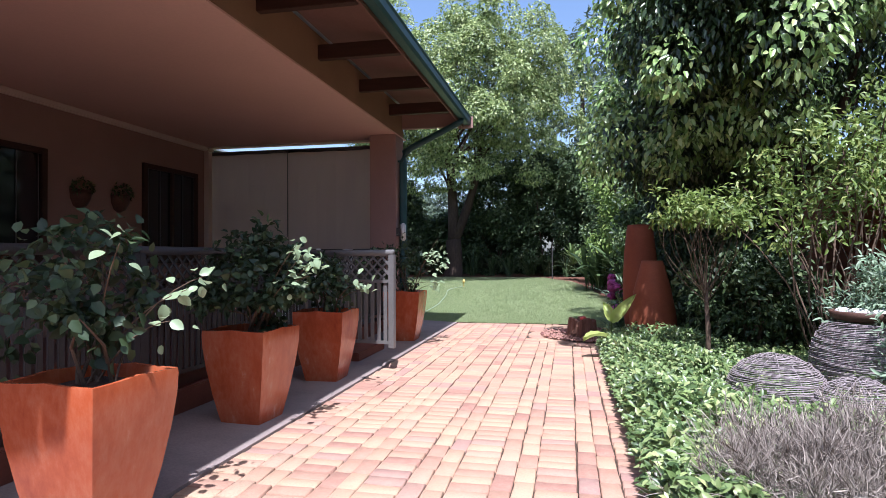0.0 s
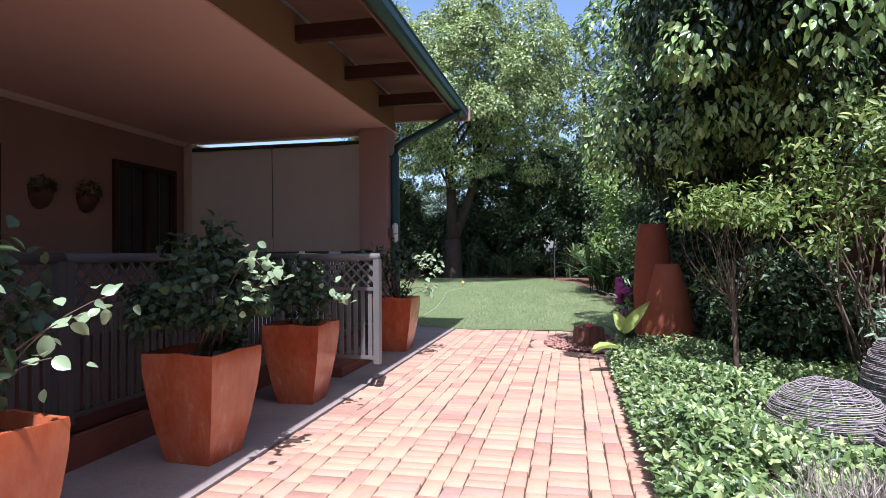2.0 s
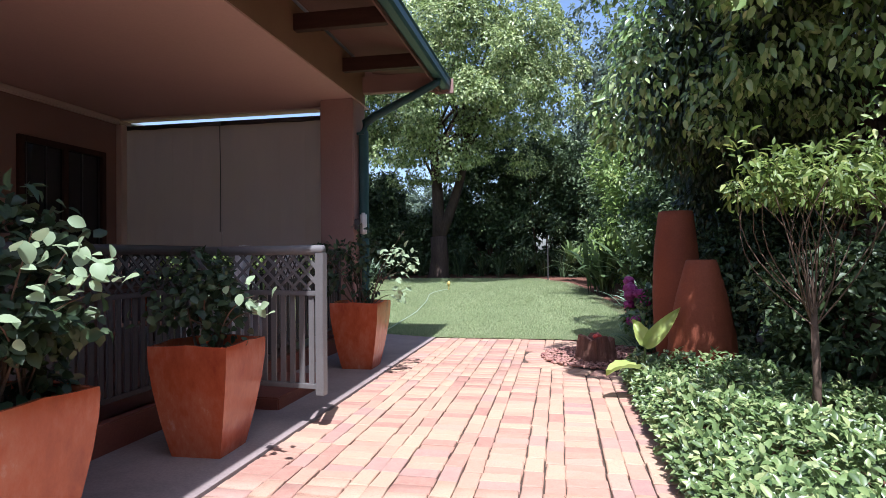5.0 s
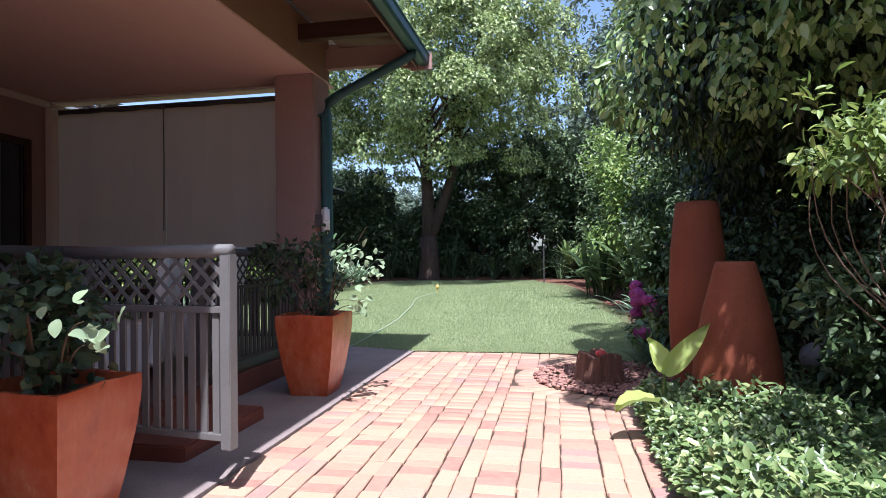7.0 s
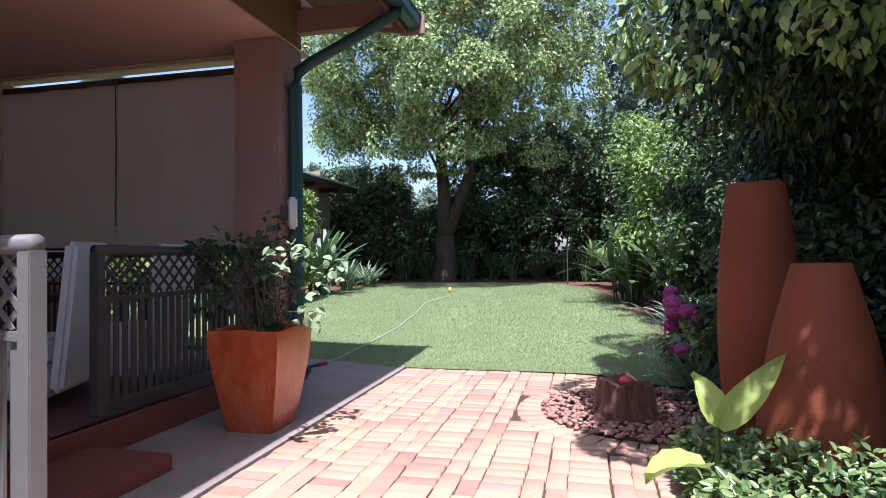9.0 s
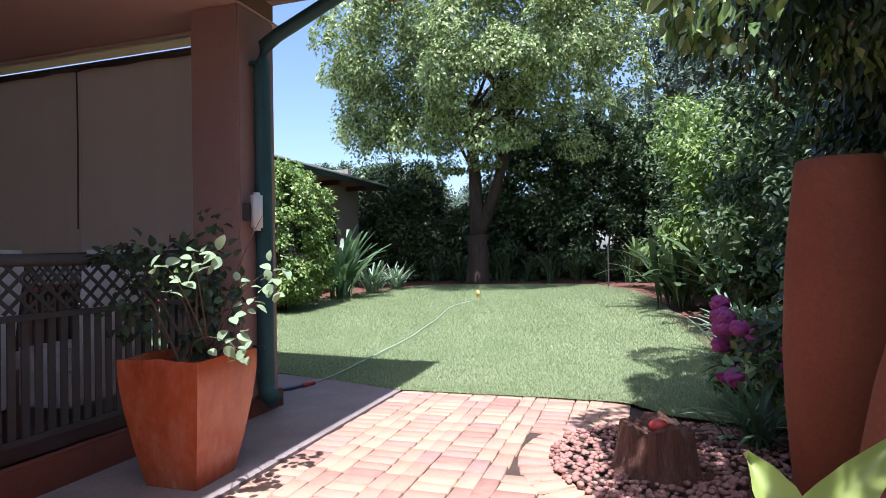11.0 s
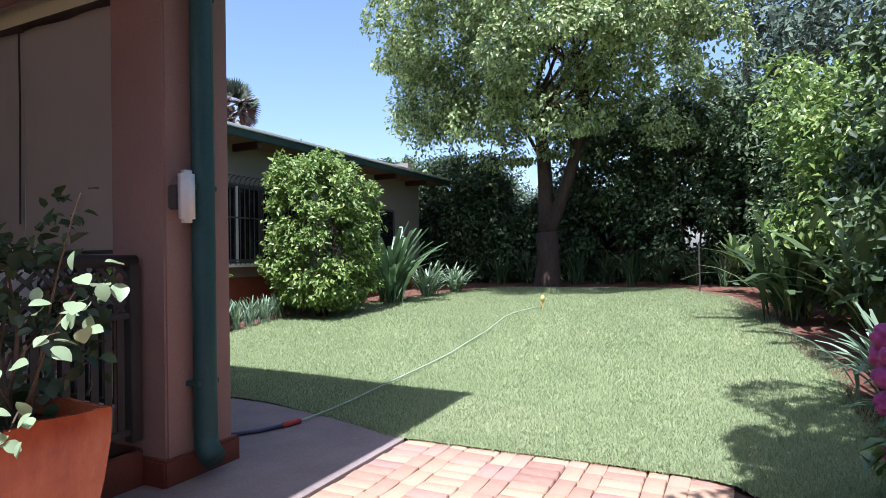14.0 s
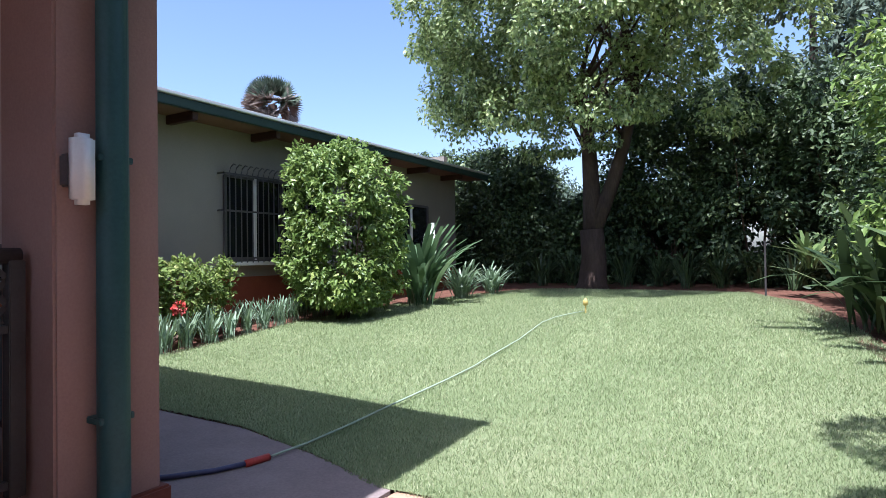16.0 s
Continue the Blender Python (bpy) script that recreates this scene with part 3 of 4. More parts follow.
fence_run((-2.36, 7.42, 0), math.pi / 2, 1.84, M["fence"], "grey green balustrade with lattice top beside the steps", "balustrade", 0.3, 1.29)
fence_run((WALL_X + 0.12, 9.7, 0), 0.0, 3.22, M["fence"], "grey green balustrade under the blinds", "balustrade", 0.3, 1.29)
GATE_L, GATE_R = Vector((-2.3, 6.08, 0)), Vector((-1.2, 5.93, 0))
gd = GATE_R - GATE_L
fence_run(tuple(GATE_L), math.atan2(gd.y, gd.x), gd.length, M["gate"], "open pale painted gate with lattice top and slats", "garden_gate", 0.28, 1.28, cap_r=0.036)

structure(part("veranda_plinth", boxed(-2.42, -2.3, 0.2, 9.28, -0.02, 0.2, 0.01), M["red_paint"]), "brick red veranda edge course")
structure(part("step", boxed(-2.3, -1.72, 6.3, 7.3, -0.02, 0.11, 0.012), M["red_paint"]), "low brick red step at the gate")


# ---- pots ----
def oval_leaf(seed):
    """A rounded leaf with a sunk midrib, along y."""
    rng = random.Random(seed)
    bm = bmesh.new()
    L, W = 0.062, rng.uniform(0.044, 0.052)
    rows = []
    for k in range(6):
        u = k / 5
        w = W / 2 * math.sin(math.pi * min(0.97, 0.06 + u * 0.93)) ** 0.75 if k < 5 else 0.002
        bend = -0.012 * u * u + rng.uniform(-0.001, 0.001)
        rows.append([bm.verts.new((-w, L * u, bend + w * 0.28)), bm.verts.new((0, L * u, bend)), bm.verts.new((w, L * u, bend + w * 0.28))])
    for a, b in zip(rows, rows[1:]):
        bm.faces.new((a[0], a[1], b[1], b[0]))
        bm.faces.new((a[1], a[2], b[2], b[1]))
    return mesh_of("leaf", bm, M["pot_leaf_lit"], True)


LEAVES = [oval_leaf(k) for k in range(6)]



def pot_plant(x, y, height, wide, seed, leaves, crown_c, crown_r, turn=0.0, sprays=5, tips=()):
    t = empty_thing("plant_pot", (0, 0, 0), "square tapering glazed terracotta pot on the concrete", "plant pot", "row of terracotta pots")
    bm = bmesh.new()
    H = height
    prof = [(0.62, 0.0), (0.65, 0.03), (0.79, H * 0.3), (0.92, H * 0.6), (0.985, H * 0.82), (1.0, H * 0.96), (0.99, H), (0.9, H), (0.88, H - 0.03), (0.85, H - 0.09)]
    lathe(bm, [(r * wide * 1.015, z) for r, z in prof], 72, 0.93)
    for v in bm.verts:
        # corners dip a little at the rim
        k = abs(math.sin(2 * math.atan2(v.co.y, v.co.x)))
        v.co.z -= 0.012 * k * (v.co.z / H) ** 3
    bmesh.ops.transform(bm, matrix=pose(x, y, 0.012, 0, 0, turn), verts=bm.verts)
    part("pot", bm, M["terracotta"], t, smooth=True).data.set_sharp_from_angle(angle=radians(48))
    bm = bmesh.new()
    lathe(bm, [(0.86 * wide, H - 0.1), (0.86 * wide, H - 0.07), (0.1, H - 0.05), (0.01, H - 0.045)], 32, 0.95)
    bmesh.ops.transform(bm, matrix=pose(x, y, 0.012, 0, 0, turn), verts=bm.verts)
    part("soil", bm, M["soil"], t, "dark potting soil")
    rng = random.Random(seed)
    p = empty_thing("potted_shrub", (0, 0, 0), "leafy shrub growing in a terracotta pot", "shrub", "shrubs in pots")
    P, O, C = clump_points((x + crown_c[0], y + crown_c[1], H + crown_c[2]), crown_r, 46, leaves / 46, 0.13, -0.9, 0.35, 0.25, seed)
    scatter_leaves("foliage", P, O, 0.066, 0.046, M["pot_leaf_shaded"], p, 0.25, 0.6, oval=True)
    bm = bmesh.new()
    for k in range(9):
        e = C[rng.randrange(len(C))]
        s = Vector((x + rng.uniform(-0.08, 0.08), y + rng.uniform(-0.08, 0.08), H - 0.08))
        e = Vector(e)
        mid = s.lerp(e, 0.5) + Vector((rng.uniform(-0.07, 0.07), rng.uniform(-0.07, 0.07), 0.05))
        tube(bm, [s, mid, e], [0.011, 0.007, 0.003], 6)
    part("stem", bm, M["twig"], p)
    g = np.random.default_rng(seed + 300)
    ends = list(tips) + [(g.uniform(0.2, 0.42), g.uniform(-0.42, 0.42), g.uniform(0.12, 0.55), 12) for k in range(sprays)]
    for dx, dy, dz, count in ends:
        e = np.array([x + dx, y + dy, H + dz])
        b = np.array([x + g.uniform(-0.05, 0.12), y + g.uniform(-0.1, 0.1), H - 0.06])
        m = (b + e) / 2 + np.array([-0.06 + g.normal(0, 0.05), g.normal(0, 0.05), 0.14])
        u = np.linspace(0, 1, 9)[:, None]
        line = (1 - u) ** 2 * b + 2 * u * (1 - u) * m + u ** 2 * e
        part("branch", tube(bmesh.new(), [tuple(q) for q in line], list(np.linspace(0.006, 0.002, 9)), 5), M["twig"], p)
        twig = scene.collection.objects[-1]
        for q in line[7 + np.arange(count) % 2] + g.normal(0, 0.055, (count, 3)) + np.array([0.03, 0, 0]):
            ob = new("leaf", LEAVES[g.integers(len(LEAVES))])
            ob.parent = twig
            w = Vector(unit(g.normal(0, 0.6, 3) + np.array([0.35, -0.15, -0.05])))
            f = Vector(unit(g.normal(0, 0.4, 3) + np.array([0.2, -0.5, 1.0])))
            sd = w.cross(f).normalized()
            f = sd.cross(w)
            size = g.uniform(0.75, 1.25)
            m = Matrix((sd, w, f)).transposed().to_4x4()
            ob.matrix_basis = Matrix.Translation(tuple(q)) @ m @ Matrix.Diagonal((size, size, size, 1))
    return t


pot_plant(-1.46, 2.04, 0.7, 0.258, 11, 800, (-0.2, 0.06, 0.36), (0.42, 0.4, 0.36), -3, 0, [(0.31, -0.2, 0.6, 5), (0.31, 0.25, 0.38, 9), (0.31, 0.12, 0.24, 6), (0.32, 0.41, 0.45, 6)])
pot_plant(-1.675, 3.83, 0.7, 0.258, 12, 1700, (0.0, -0.04, 0.38), (0.44, 0.4, 0.42), -4, 0, [(0.5, -0.18, 0.55, 12), (0.52, -0.33, 0.62, 10), (0.52, -0.06, 0.5, 12), (0.52, -0.12, 0.4, 8), (0.5, -0.45, 0.35, 3)])
pot_plant(-1.71, 5.34, 0.7, 0.258, 13, 620, (-0.03, -0.06, 0.28), (0.28, 0.28, 0.3), 2, 0, [(0.55, -0.43, 0.32, 9), (0.52, -0.36, 0.22, 5)])
pot_plant(-1.68, 8.2, 0.73, 0.268, 14, 520, (-0.17, 0.14, 0.38), (0.4, 0.36, 0.36), 1, 0, [(0.53, -0.58, 0.57, 12), (0.53, -0.73, 0.5, 11), (0.53, -0.04, 0.46, 13), (0.55, -0.1, 0.34, 13), (0.53, -0.37, 0.14, 10), (0.5, -0.22, 0.06, 7), (0.5, 0.0, 0.78, 0)])


# ---- wing of the house across the lawn ----
WX = -7.9
structure(part("wall_wing_lower", boxed(WX - 0.25, WX, 9.0, 23.2, -0.1, 0.95), M["urn"]), "reddish brown lower wall of the house wing")
structure(part("wall_wing", boxed(WX - 0.25, WX - 0.006, 9.0, 23.2, 0.95, 3.76), M["plaster_wing"]), "shaded tan plastered wall of the house wing")
structure(part("wall_wing_end", boxed(WX - 6, WX - 0.25, 23.0, 23.2, -0.1, 4.2), M["plaster_wing"]), "tan plastered end wall of the wing")


def wing_roof():
    bm = bmesh.new()
    x0, z0 = WX + 0.68, 3.63
    for (xa, za), (xb, zb), th in (((x0, z0), (WX - 4.5, z0 + 1.25), 0.05),):
        vs = [bm.verts.new((x, y, z + d)) for d in (0, th) for x, y, z in ((xa, 8.5, za), (xb, 8.5, zb), (xb, 23.9, zb), (xa, 23.9, za))]
        for q in ((0, 1, 2, 3), (4, 5, 6, 7), (0, 1, 5, 4), (1, 2, 6, 5), (2, 3, 7, 6), (3, 0, 4, 7)):
            bm.faces.new([vs[k] for k in q])
    structure(part("roof_wing", bm, M["roof"]), "pale sunlit metal sheet roof of the wing")
    structure(part("fascia_wing", boxed(x0 - 0.03, x0 + 0.06, 8.5, 23.9, z0 - 0.12, z0 + 0.02, 0.01), M["roof_green"]), "dark green fascia and gutter of the wing")
    structure(part("roof_edge_wing", boxed(x0 - 0.02, x0 + 0.1, 8.5, 23.9, z0 + 0.03, z0 + 0.085, 0.01), M["roof"]), "pale metal roof edge of the wing")
    structure(part("soffit_wing", boxed(WX, x0 - 0.03, 8.5, 23.9, z0 - 0.1, z0 - 0.07), M["soffit"]), "dark eave soffit of the wing")
    for y in np.arange(10.5, 23, 1.7):
        ob = part("rafter_end", boxed(WX, x0 - 0.03, y - 0.05, y + 0.05, z0 - 0.24, z0 - 0.1, 0.006), M["wood"])
        tagged(ob, "dark rafter end under the wing's eave", "rafter", "rafters of the wing")


wing_roof()


def wing_window(y0, y1, z0, z1, bars):
    w = empty_thing("window_2", (0, 0, 0), "white framed window behind a dark steel burglar guard", "window", "windows of the wing", "structure")
    x = WX
    n = 4 if y1 - y0 > 2 else 2
    part("pane", boxed(x, x + 0.012, y0, y1, z0, z1), M["glass"], w)
    for k in range(n + 1):
        y = y0 + (y1 - y0) * k / n
        part("frame", boxed(x + 0.012, x + 0.05, y - 0.028, y + 0.028, z0, z1, 0.004), M["white" if k == 1 else "steel"], w)
    for z in (z0, z1):
        part("frame", boxed(x + 0.012, x + 0.045, y0, y1, z - 0.03, z + 0.03, 0.004), M["steel"], w)
    part("sill", boxed(x, x + 0.14, y0 - 0.06, y1 + 0.06, z0 - 0.1, z0 - 0.03, 0.008), M["white"], w)
    if bars:
        m = int((y1 - y0) / 0.125)
        for k in range(m + 1):
            y = y0 + (y1 - y0) * k / m
            pts = [(x + 0.15, y, z0 - 0.05), (x + 0.15, y, z1 + 0.05), (x + 0.18, y, z1 + 0.12), (x + 0.25, y, z1 + 0.17), (x + 0.3, y, z1 + 0.15)]
            part("burglar_bar", tube(bmesh.new(), pts, 0.011, 6), M["steel"], w)
        for z in (z0 + 0.02, (z0 + z1) / 2 + 0.1, z1):
            part("guard_rail", boxed(x, x + 0.165, y0 - 0.14, y0 - 0.11, z, z + 0.03), M["steel"], w)
            part("guard_rail", boxed(x + 0.14, x + 0.165, y0 - 0.14, y1 + 0.14, z, z + 0.03), M["steel"], w)
    return w


wing_window(14.95, 17.6, 1.25, 2.72, True)
wing_window(20.0, 21.6, 1.5, 2.6, False)

# ---- trees ----
def limb(bm, a, b, r0, r1, rng, bend=0.25, n=6):
    a, b = Vector(a), Vector(b)
    L = (b - a).length
    pts, rad = [], []
    o1 = Vector((rng.uniform(-1, 1), rng.uniform(-1, 1), rng.uniform(-0.3, 0.6))) * bend * L * 0.35
    for k in range(n + 1):
        s = k / n
        pts.append(a.lerp(b, s) + o1 * math.sin(math.pi * s))
        rad.append(r0 + (r1 - r0) * s)
    tube(bm, pts, rad, 8)
    return pts


def cascade_points(centres, outs, size, per, seed, tall=1.25):
    """Leaves hanging over the upper skin of dome-shaped sprays."""
    rng = np.random.default_rng(seed)
    n = len(centres)
    r = size * rng.uniform(0.6, 1.35, n)
    idx = np.repeat(np.arange(n), rng.poisson(per, n))
    q = unit(rng.normal(0, 1, (len(idx), 3)) + outs[idx] * 0.9 + np.array([0, 0, 0.35]))
    q = q * rng.uniform(0.78, 1.05, len(idx))[:, None]
    p = centres[idx] + q * r[idx][:, None] * np.array([1, 1, tall])
    p[:, 2] -= 0.35 * r[idx] * (q[:, 0] ** 2 + q[:, 1] ** 2)
    return p, unit(q + 0.3 * outs[idx])


def main_tree():
    t = empty_thing("garden_tree", (-3.8, 22.9, 0.4), "tall spreading tree with twin trunk behind the lawn", "tree")
    rng = random.Random(5)
    bm = bmesh.new()
    b = Vector((0, 0, -0.1))
    tube(bm, [b, b + Vector((0, 0, 0.25)), b + Vector((0.05, 0, 0.9)), b + Vector((0.0, 0, 1.6))], [0.5, 0.36, 0.31, 0.3], 12)
    f = Vector((0.02, 0, 1.35))
    l1 = limb(bm, f, (-0.25, 0.1, 5.2), 0.24, 0.15, rng, 0.15)
    l2 = limb(bm, f, (1.2, 0.0, 5.6), 0.2, 0.11, rng, 0.15)
    P, O, C = clump_points((0.55, -0.4, 6.9), (3.0, 2.9, 2.4), 200, 70, 0.46, -0.9, 0.3, 0.16, 21, 0.75)
    for k in range(26):
        c = Vector(C[rng.randrange(len(C))])
        s = (l1 if rng.random() < 0.5 else l2)[rng.randrange(3, 7)]
        limb(bm, s, c, 0.06, 0.012, rng, 0.3, 5)
    part("trunk", bm, M["bark"], t, smooth=True)
    P2, O2, C2 = clump_points((-2.7, -1.4, 5.0), (1.1, 1.5, 1.1), 50, 110, 0.4, -1, 0.3, 0.2, 23, 1.2)
    g = np.random.default_rng(24)
    d = unit(g.normal(0, 1, (250, 3)) + np.array([0, -0.4, 0.1]))
    c = np.array([0.55, -0.6, 7.05]) + d * np.array([4.1, 3.9, 3.3]) * g.uniform(0.62, 1.1, (250, 1))
    S, SO = cascade_points(c, d, 0.56, 300, 25, 0.75)
    scatter_leaves("inner_crown", np.concatenate([P, P2]), np.concatenate([O, O2]), 0.13, 0.07, M["tree"], t, 0.45, 0.7)
    scatter_leaves("crown", S, SO, 0.125, 0.07, M["tree"], t, 0.4, 0.7, "", 0.4, 0.8)
    return t


main_tree()


def ficus():
    t = empty_thing("weeping_fig", (3.75, 9.0, 0), "dense weeping fig with glossy drooping leaves", "tree")
    rng = random.Random(6)
    part("trunk", tube(bmesh.new(), [(0, 0, -0.1), (0.05, 0, 0.8), (0.0, 0.1, 1.8), (0.1, 0.1, 2.6)], [0.3, 0.22, 0.2, 0.19], 10), M["bark"], t, smooth=True)
    P, O, C = clump_points((0.0, 0.0, 4.7), (1.8, 1.6, 2.0), 300, 100, 0.36, -0.95, 0.4, 0.1, 31, 1.2)
    P2, O2, C2 = clump_points((-1.35, -2.3, 3.95), (1.05, 0.85, 0.75), 230, 95, 0.32, -0.95, 0.3, 0.1, 32, 1.2)
    P3, O3, C3 = clump_points((-1.4, -0.2, 3.3), (1.0, 1.15, 1.2), 240, 90, 0.34, -0.95, 0.3, 0.1, 35, 1.3)
    P4, O4, C4 = clump_points((-0.85, 1.0, 1.6), (0.9, 0.95, 1.35), 170, 70, 0.34, -0.95, 0.3, 0.1, 36, 1.3)
    for k in range(14):
        c = Vector(C[rng.randrange(len(C))])
        part("limb", (lambda bm: (limb(bm, (0.05, 0.05, rng.uniform(1.4, 2.6)), c, 0.09, 0.012, rng, 0.25, 5), bm)[1])(bmesh.new()), M["bark"], t, smooth=True)
    g = np.random.default_rng(33)
    lobes = (((0, -0.1, 4.7), (2.3, 2.1, 2.5)), ((-1.35, -2.35, 4.0), (1.2, 1.0, 1.0)), ((-1.4, -0.4, 3.5), (1.2, 1.3, 1.35)))
    c, d = [], []
    for at, radii in lobes:
        for way in unit(g.normal(0, 1, (900, 3)) + np.array([-0.2, -0.5, 0.2])):
            q = np.array(at) + way * np.array(radii) * g.uniform(0.86, 1.12)
            inside = any((((q - np.array(a)) / np.array(r)) ** 2).sum() < 0.6 for a, r in lobes)
            if inside or q[2] < 2.5 or q[0] < -2.6 or any(np.linalg.norm(q - k) < 0.73 for k in c):
                continue
            c.append(q)
            d.append(way)
    S, SO = cascade_points(np.array(c), np.array(d), 0.37, 300, 34, 1.15)
    # The inner leaves carry shade in their colour; the outer ones do not.
    scatter_leaves("inner_crown", np.concatenate([P, P2, P3, P4]), np.concatenate([O, O2, O3, O4]), 0.1, 0.045, M["fig_shaded"], t, 0.9, 0.45)
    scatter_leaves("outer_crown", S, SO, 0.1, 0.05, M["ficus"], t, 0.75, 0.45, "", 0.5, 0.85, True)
    return t


ficus()


def bush(name, at, centre, radii, clumps, per, clump_r, length, width, mat, label, category, seed, low=-0.9, hollow=0.5, stems=8, droop=0.2, wild=0.7, lumps=0.18, flat=0.9, group="", trunk_r=0.025, up=0.8, boxy=False, trunk_h=0.0):
    t = empty_thing(name, at, label, category, group)
    rng = random.Random(seed)
    P, O, C = clump_points(centre, radii, clumps, per, clump_r, low, hollow, lumps, seed, flat, boxy)
    ok = P[:, 2] > 0.01
    scatter_leaves("foliage", P[ok], O[ok], length, width, mat, t, droop, wild, "", up, oval=length < 0.08)
    bm = bmesh.new()
    for k in range(stems):
        c = Vector(C[rng.randrange(len(C))])
        if trunk_h:
            limb(bm, (rng.uniform(-0.02, 0.02), rng.uniform(-0.02, 0.02), trunk_h * rng.uniform(0.85, 1.0)), c, trunk_r * 0.2, 0.002, rng, 0.5, 7)
        else:
            limb(bm, (rng.uniform(-0.1, 0.1), rng.uniform(-0.1, 0.1), -0.05), c, trunk_r, 0.005, rng, 0.3, 5)
    part("stem", bm, M["twig"], t)
    if trunk_h:
        part("trunk", tube(bmesh.new(), [(0, 0, -0.05), (0.02, 0.01, trunk_h * 0.5), (0, 0, trunk_h + 0.03)], [trunk_r * 1.3, trunk_r, trunk_r * 0.8], 10), M["twig"], t, smooth=True)
    return t


# clipped bushes by the wing
bush("clipped_bush", (-6.3, 16.15, 0.18), (0, 0, 1.62), (0.8, 0.85, 1.3), 320, 75, 0.2, 0.1, 0.055, M["citrus"], "tall clipped rounded citrus bush by the wing wall", "bush", 41, -0.95, 0.8, lumps=0.05, boxy=True)
bush("clipped_bush", (-7.2, 13.3, 0.08), (0, 0, 0.66), (0.5, 0.9, 0.5), 130, 80, 0.15, 0.075, 0.035, M["lime"], "low clipped yellow green bush by the wing wall", "bush", 42, -0.9, 0.7, lumps=0.1, boxy=True)
# hedges closing the garden
HEDGES = [(-8.6, 25.8, 1.9, 1.4, 4.1, 51), (-6.9, 25.4, 1.0, 1.3, 3.6, 52), (-5.6, 25.6, 0.9, 1.0, 1.9, 57), (-4.2, 25.9, 0.9, 1.0, 2.6, 58), (-2.4, 25.6, 1.6, 1.4, 4.9, 53), (-0.2, 25.4, 1.6, 1.4, 5.0, 59), (1.9, 24.6, 1.7, 1.6, 4.8, 54), (3.8, 23.0, 1.9, 2.0, 4.6, 55), (-11.5, 26.5, 2.5, 1.6, 4.2, 56), (0.8, 27.6, 3.2, 1.0, 4.2, 60), (-3.8, 27.8, 2.6, 0.9, 2.7, 64)]
for k, (x, y, rx, ry, h, seed) in enumerate(HEDGES):
    bush("hedge", (x, y, 0.4), (0, 0, h / 2), (rx, ry, h / 2), 230, 90, 0.42, 0.17, 0.09, M["hedge"], "dark dense hedge closing the garden", "hedge", seed, -0.97, 0.6, 8, 0.3, group="hedges round the garden", trunk_r=0.04, boxy=True)
for k, (x, y, rx, ry, h, seed) in enumerate([(3.2, 20.3, 1.8, 1.6, 4.0, 61), (3.3, 17.4, 1.9, 1.8, 4.2, 62), (3.9, 14.3, 1.9, 1.9, 4.6, 63)]):
    bush("border_shrub", (x, y, 0.15), (0, 0, h / 2), (rx, ry, h / 2), 260, 90, 0.42, 0.13, 0.065, M["citrus" if k == 1 else "hedge"], "tall leafy shrub bordering the lawn", "shrub", seed, -0.95, 0.6, 8, 0.35, group="shrubs beside the lawn", trunk_r=0.04)
# garden's edge: unseen hedges behind and beside the start, added to cut sky light
for k, (x, y, rx, ry, h, seed) in enumerate([(7.2, -4.5, 1.6, 3.0, 6.0, 151), (7.2, 1.0, 1.6, 3.2, 6.0, 152), (7.0, 5.8, 1.4, 2.4, 6.0, 153), (0.5, -11.0, 5.0, 1.6, 5.0, 154)]):
    bush("hedge", (x, y, 0), (0, 0, h / 2), (rx, ry, h / 2), 230, 60, 0.6, 0.26, 0.14, M["hedge"], "tall dark unseen hedge added to cut sky light", "hedge", seed, -0.97, 0.6, 6, 0.3, group="hedges round the garden", trunk_r=0.05, boxy=True)
# shrubs over the wire balls
bush("small_tree", (2.0, 5.9, 0), (0.03, 0, 1.62), (0.5, 0.42, 0.26), 60, 24, 0.13, 0.068, 0.026, M["lime"], "small airy tree with fine yellow green leaves", "tree", 71, -0.4, 0.35, 26, 0.2, lumps=0.3, trunk_r=0.024, trunk_h=0.9)
bush("airy_shrub", (3.05, 5.6, 0), (0, 0, 1.85), (0.78, 0.75, 0.72), 90, 30, 0.18, 0.075, 0.028, M["lime"], "airy yellow green shrub with thin brown stems", "shrub", 72, -0.8, 0.4, 26, 0.15, trunk_r=0.011)
bush("grey_green_shrub", (3.5, 4.9, 0), (0, 0, 0.75), (0.7, 0.7, 0.6), 110, 110, 0.2, 0.07, 0.02, M["sage"], "feathery grey green shrub in the bed", "shrub", 73, -0.9, 0.5, 8)
bush("leafy_shrub", (2.75, 7.0, 0), (0, 0, 0.7), (0.8, 0.5, 0.65), 90, 60, 0.22, 0.09, 0.05, M["hedge"], "dark leafy shrub under the fig", "shrub", 74, -0.9, 0.5, 8)
bush("leafy_shrub", (2.7, 9.6, 0), (0, 0, 0.9), (1.0, 1.0, 0.9), 120, 60, 0.26, 0.1, 0.055, M["hedge"], "dark leafy shrub under the fig", "shrub", 76, -0.9, 0.5, 8)
bush("dry_lavender", (1.75, 2.45, 0), (0, 0, 0.26), (0.5, 0.45, 0.26), 150, 120, 0.12, 0.075, 0.0038, M["dry"], "dry grey brown lavender clump by the path", "shrub", 75, -0.3, 0.2, 20, -0.6, 0.4, trunk_r=0.005)


def groundcover():
    rng = np.random.default_rng(9)
    N = 62000
    y = rng.uniform(-1.0, 8.0, N)
    x = 1.08 + rng.random(N) ** 1.3 * 2.62
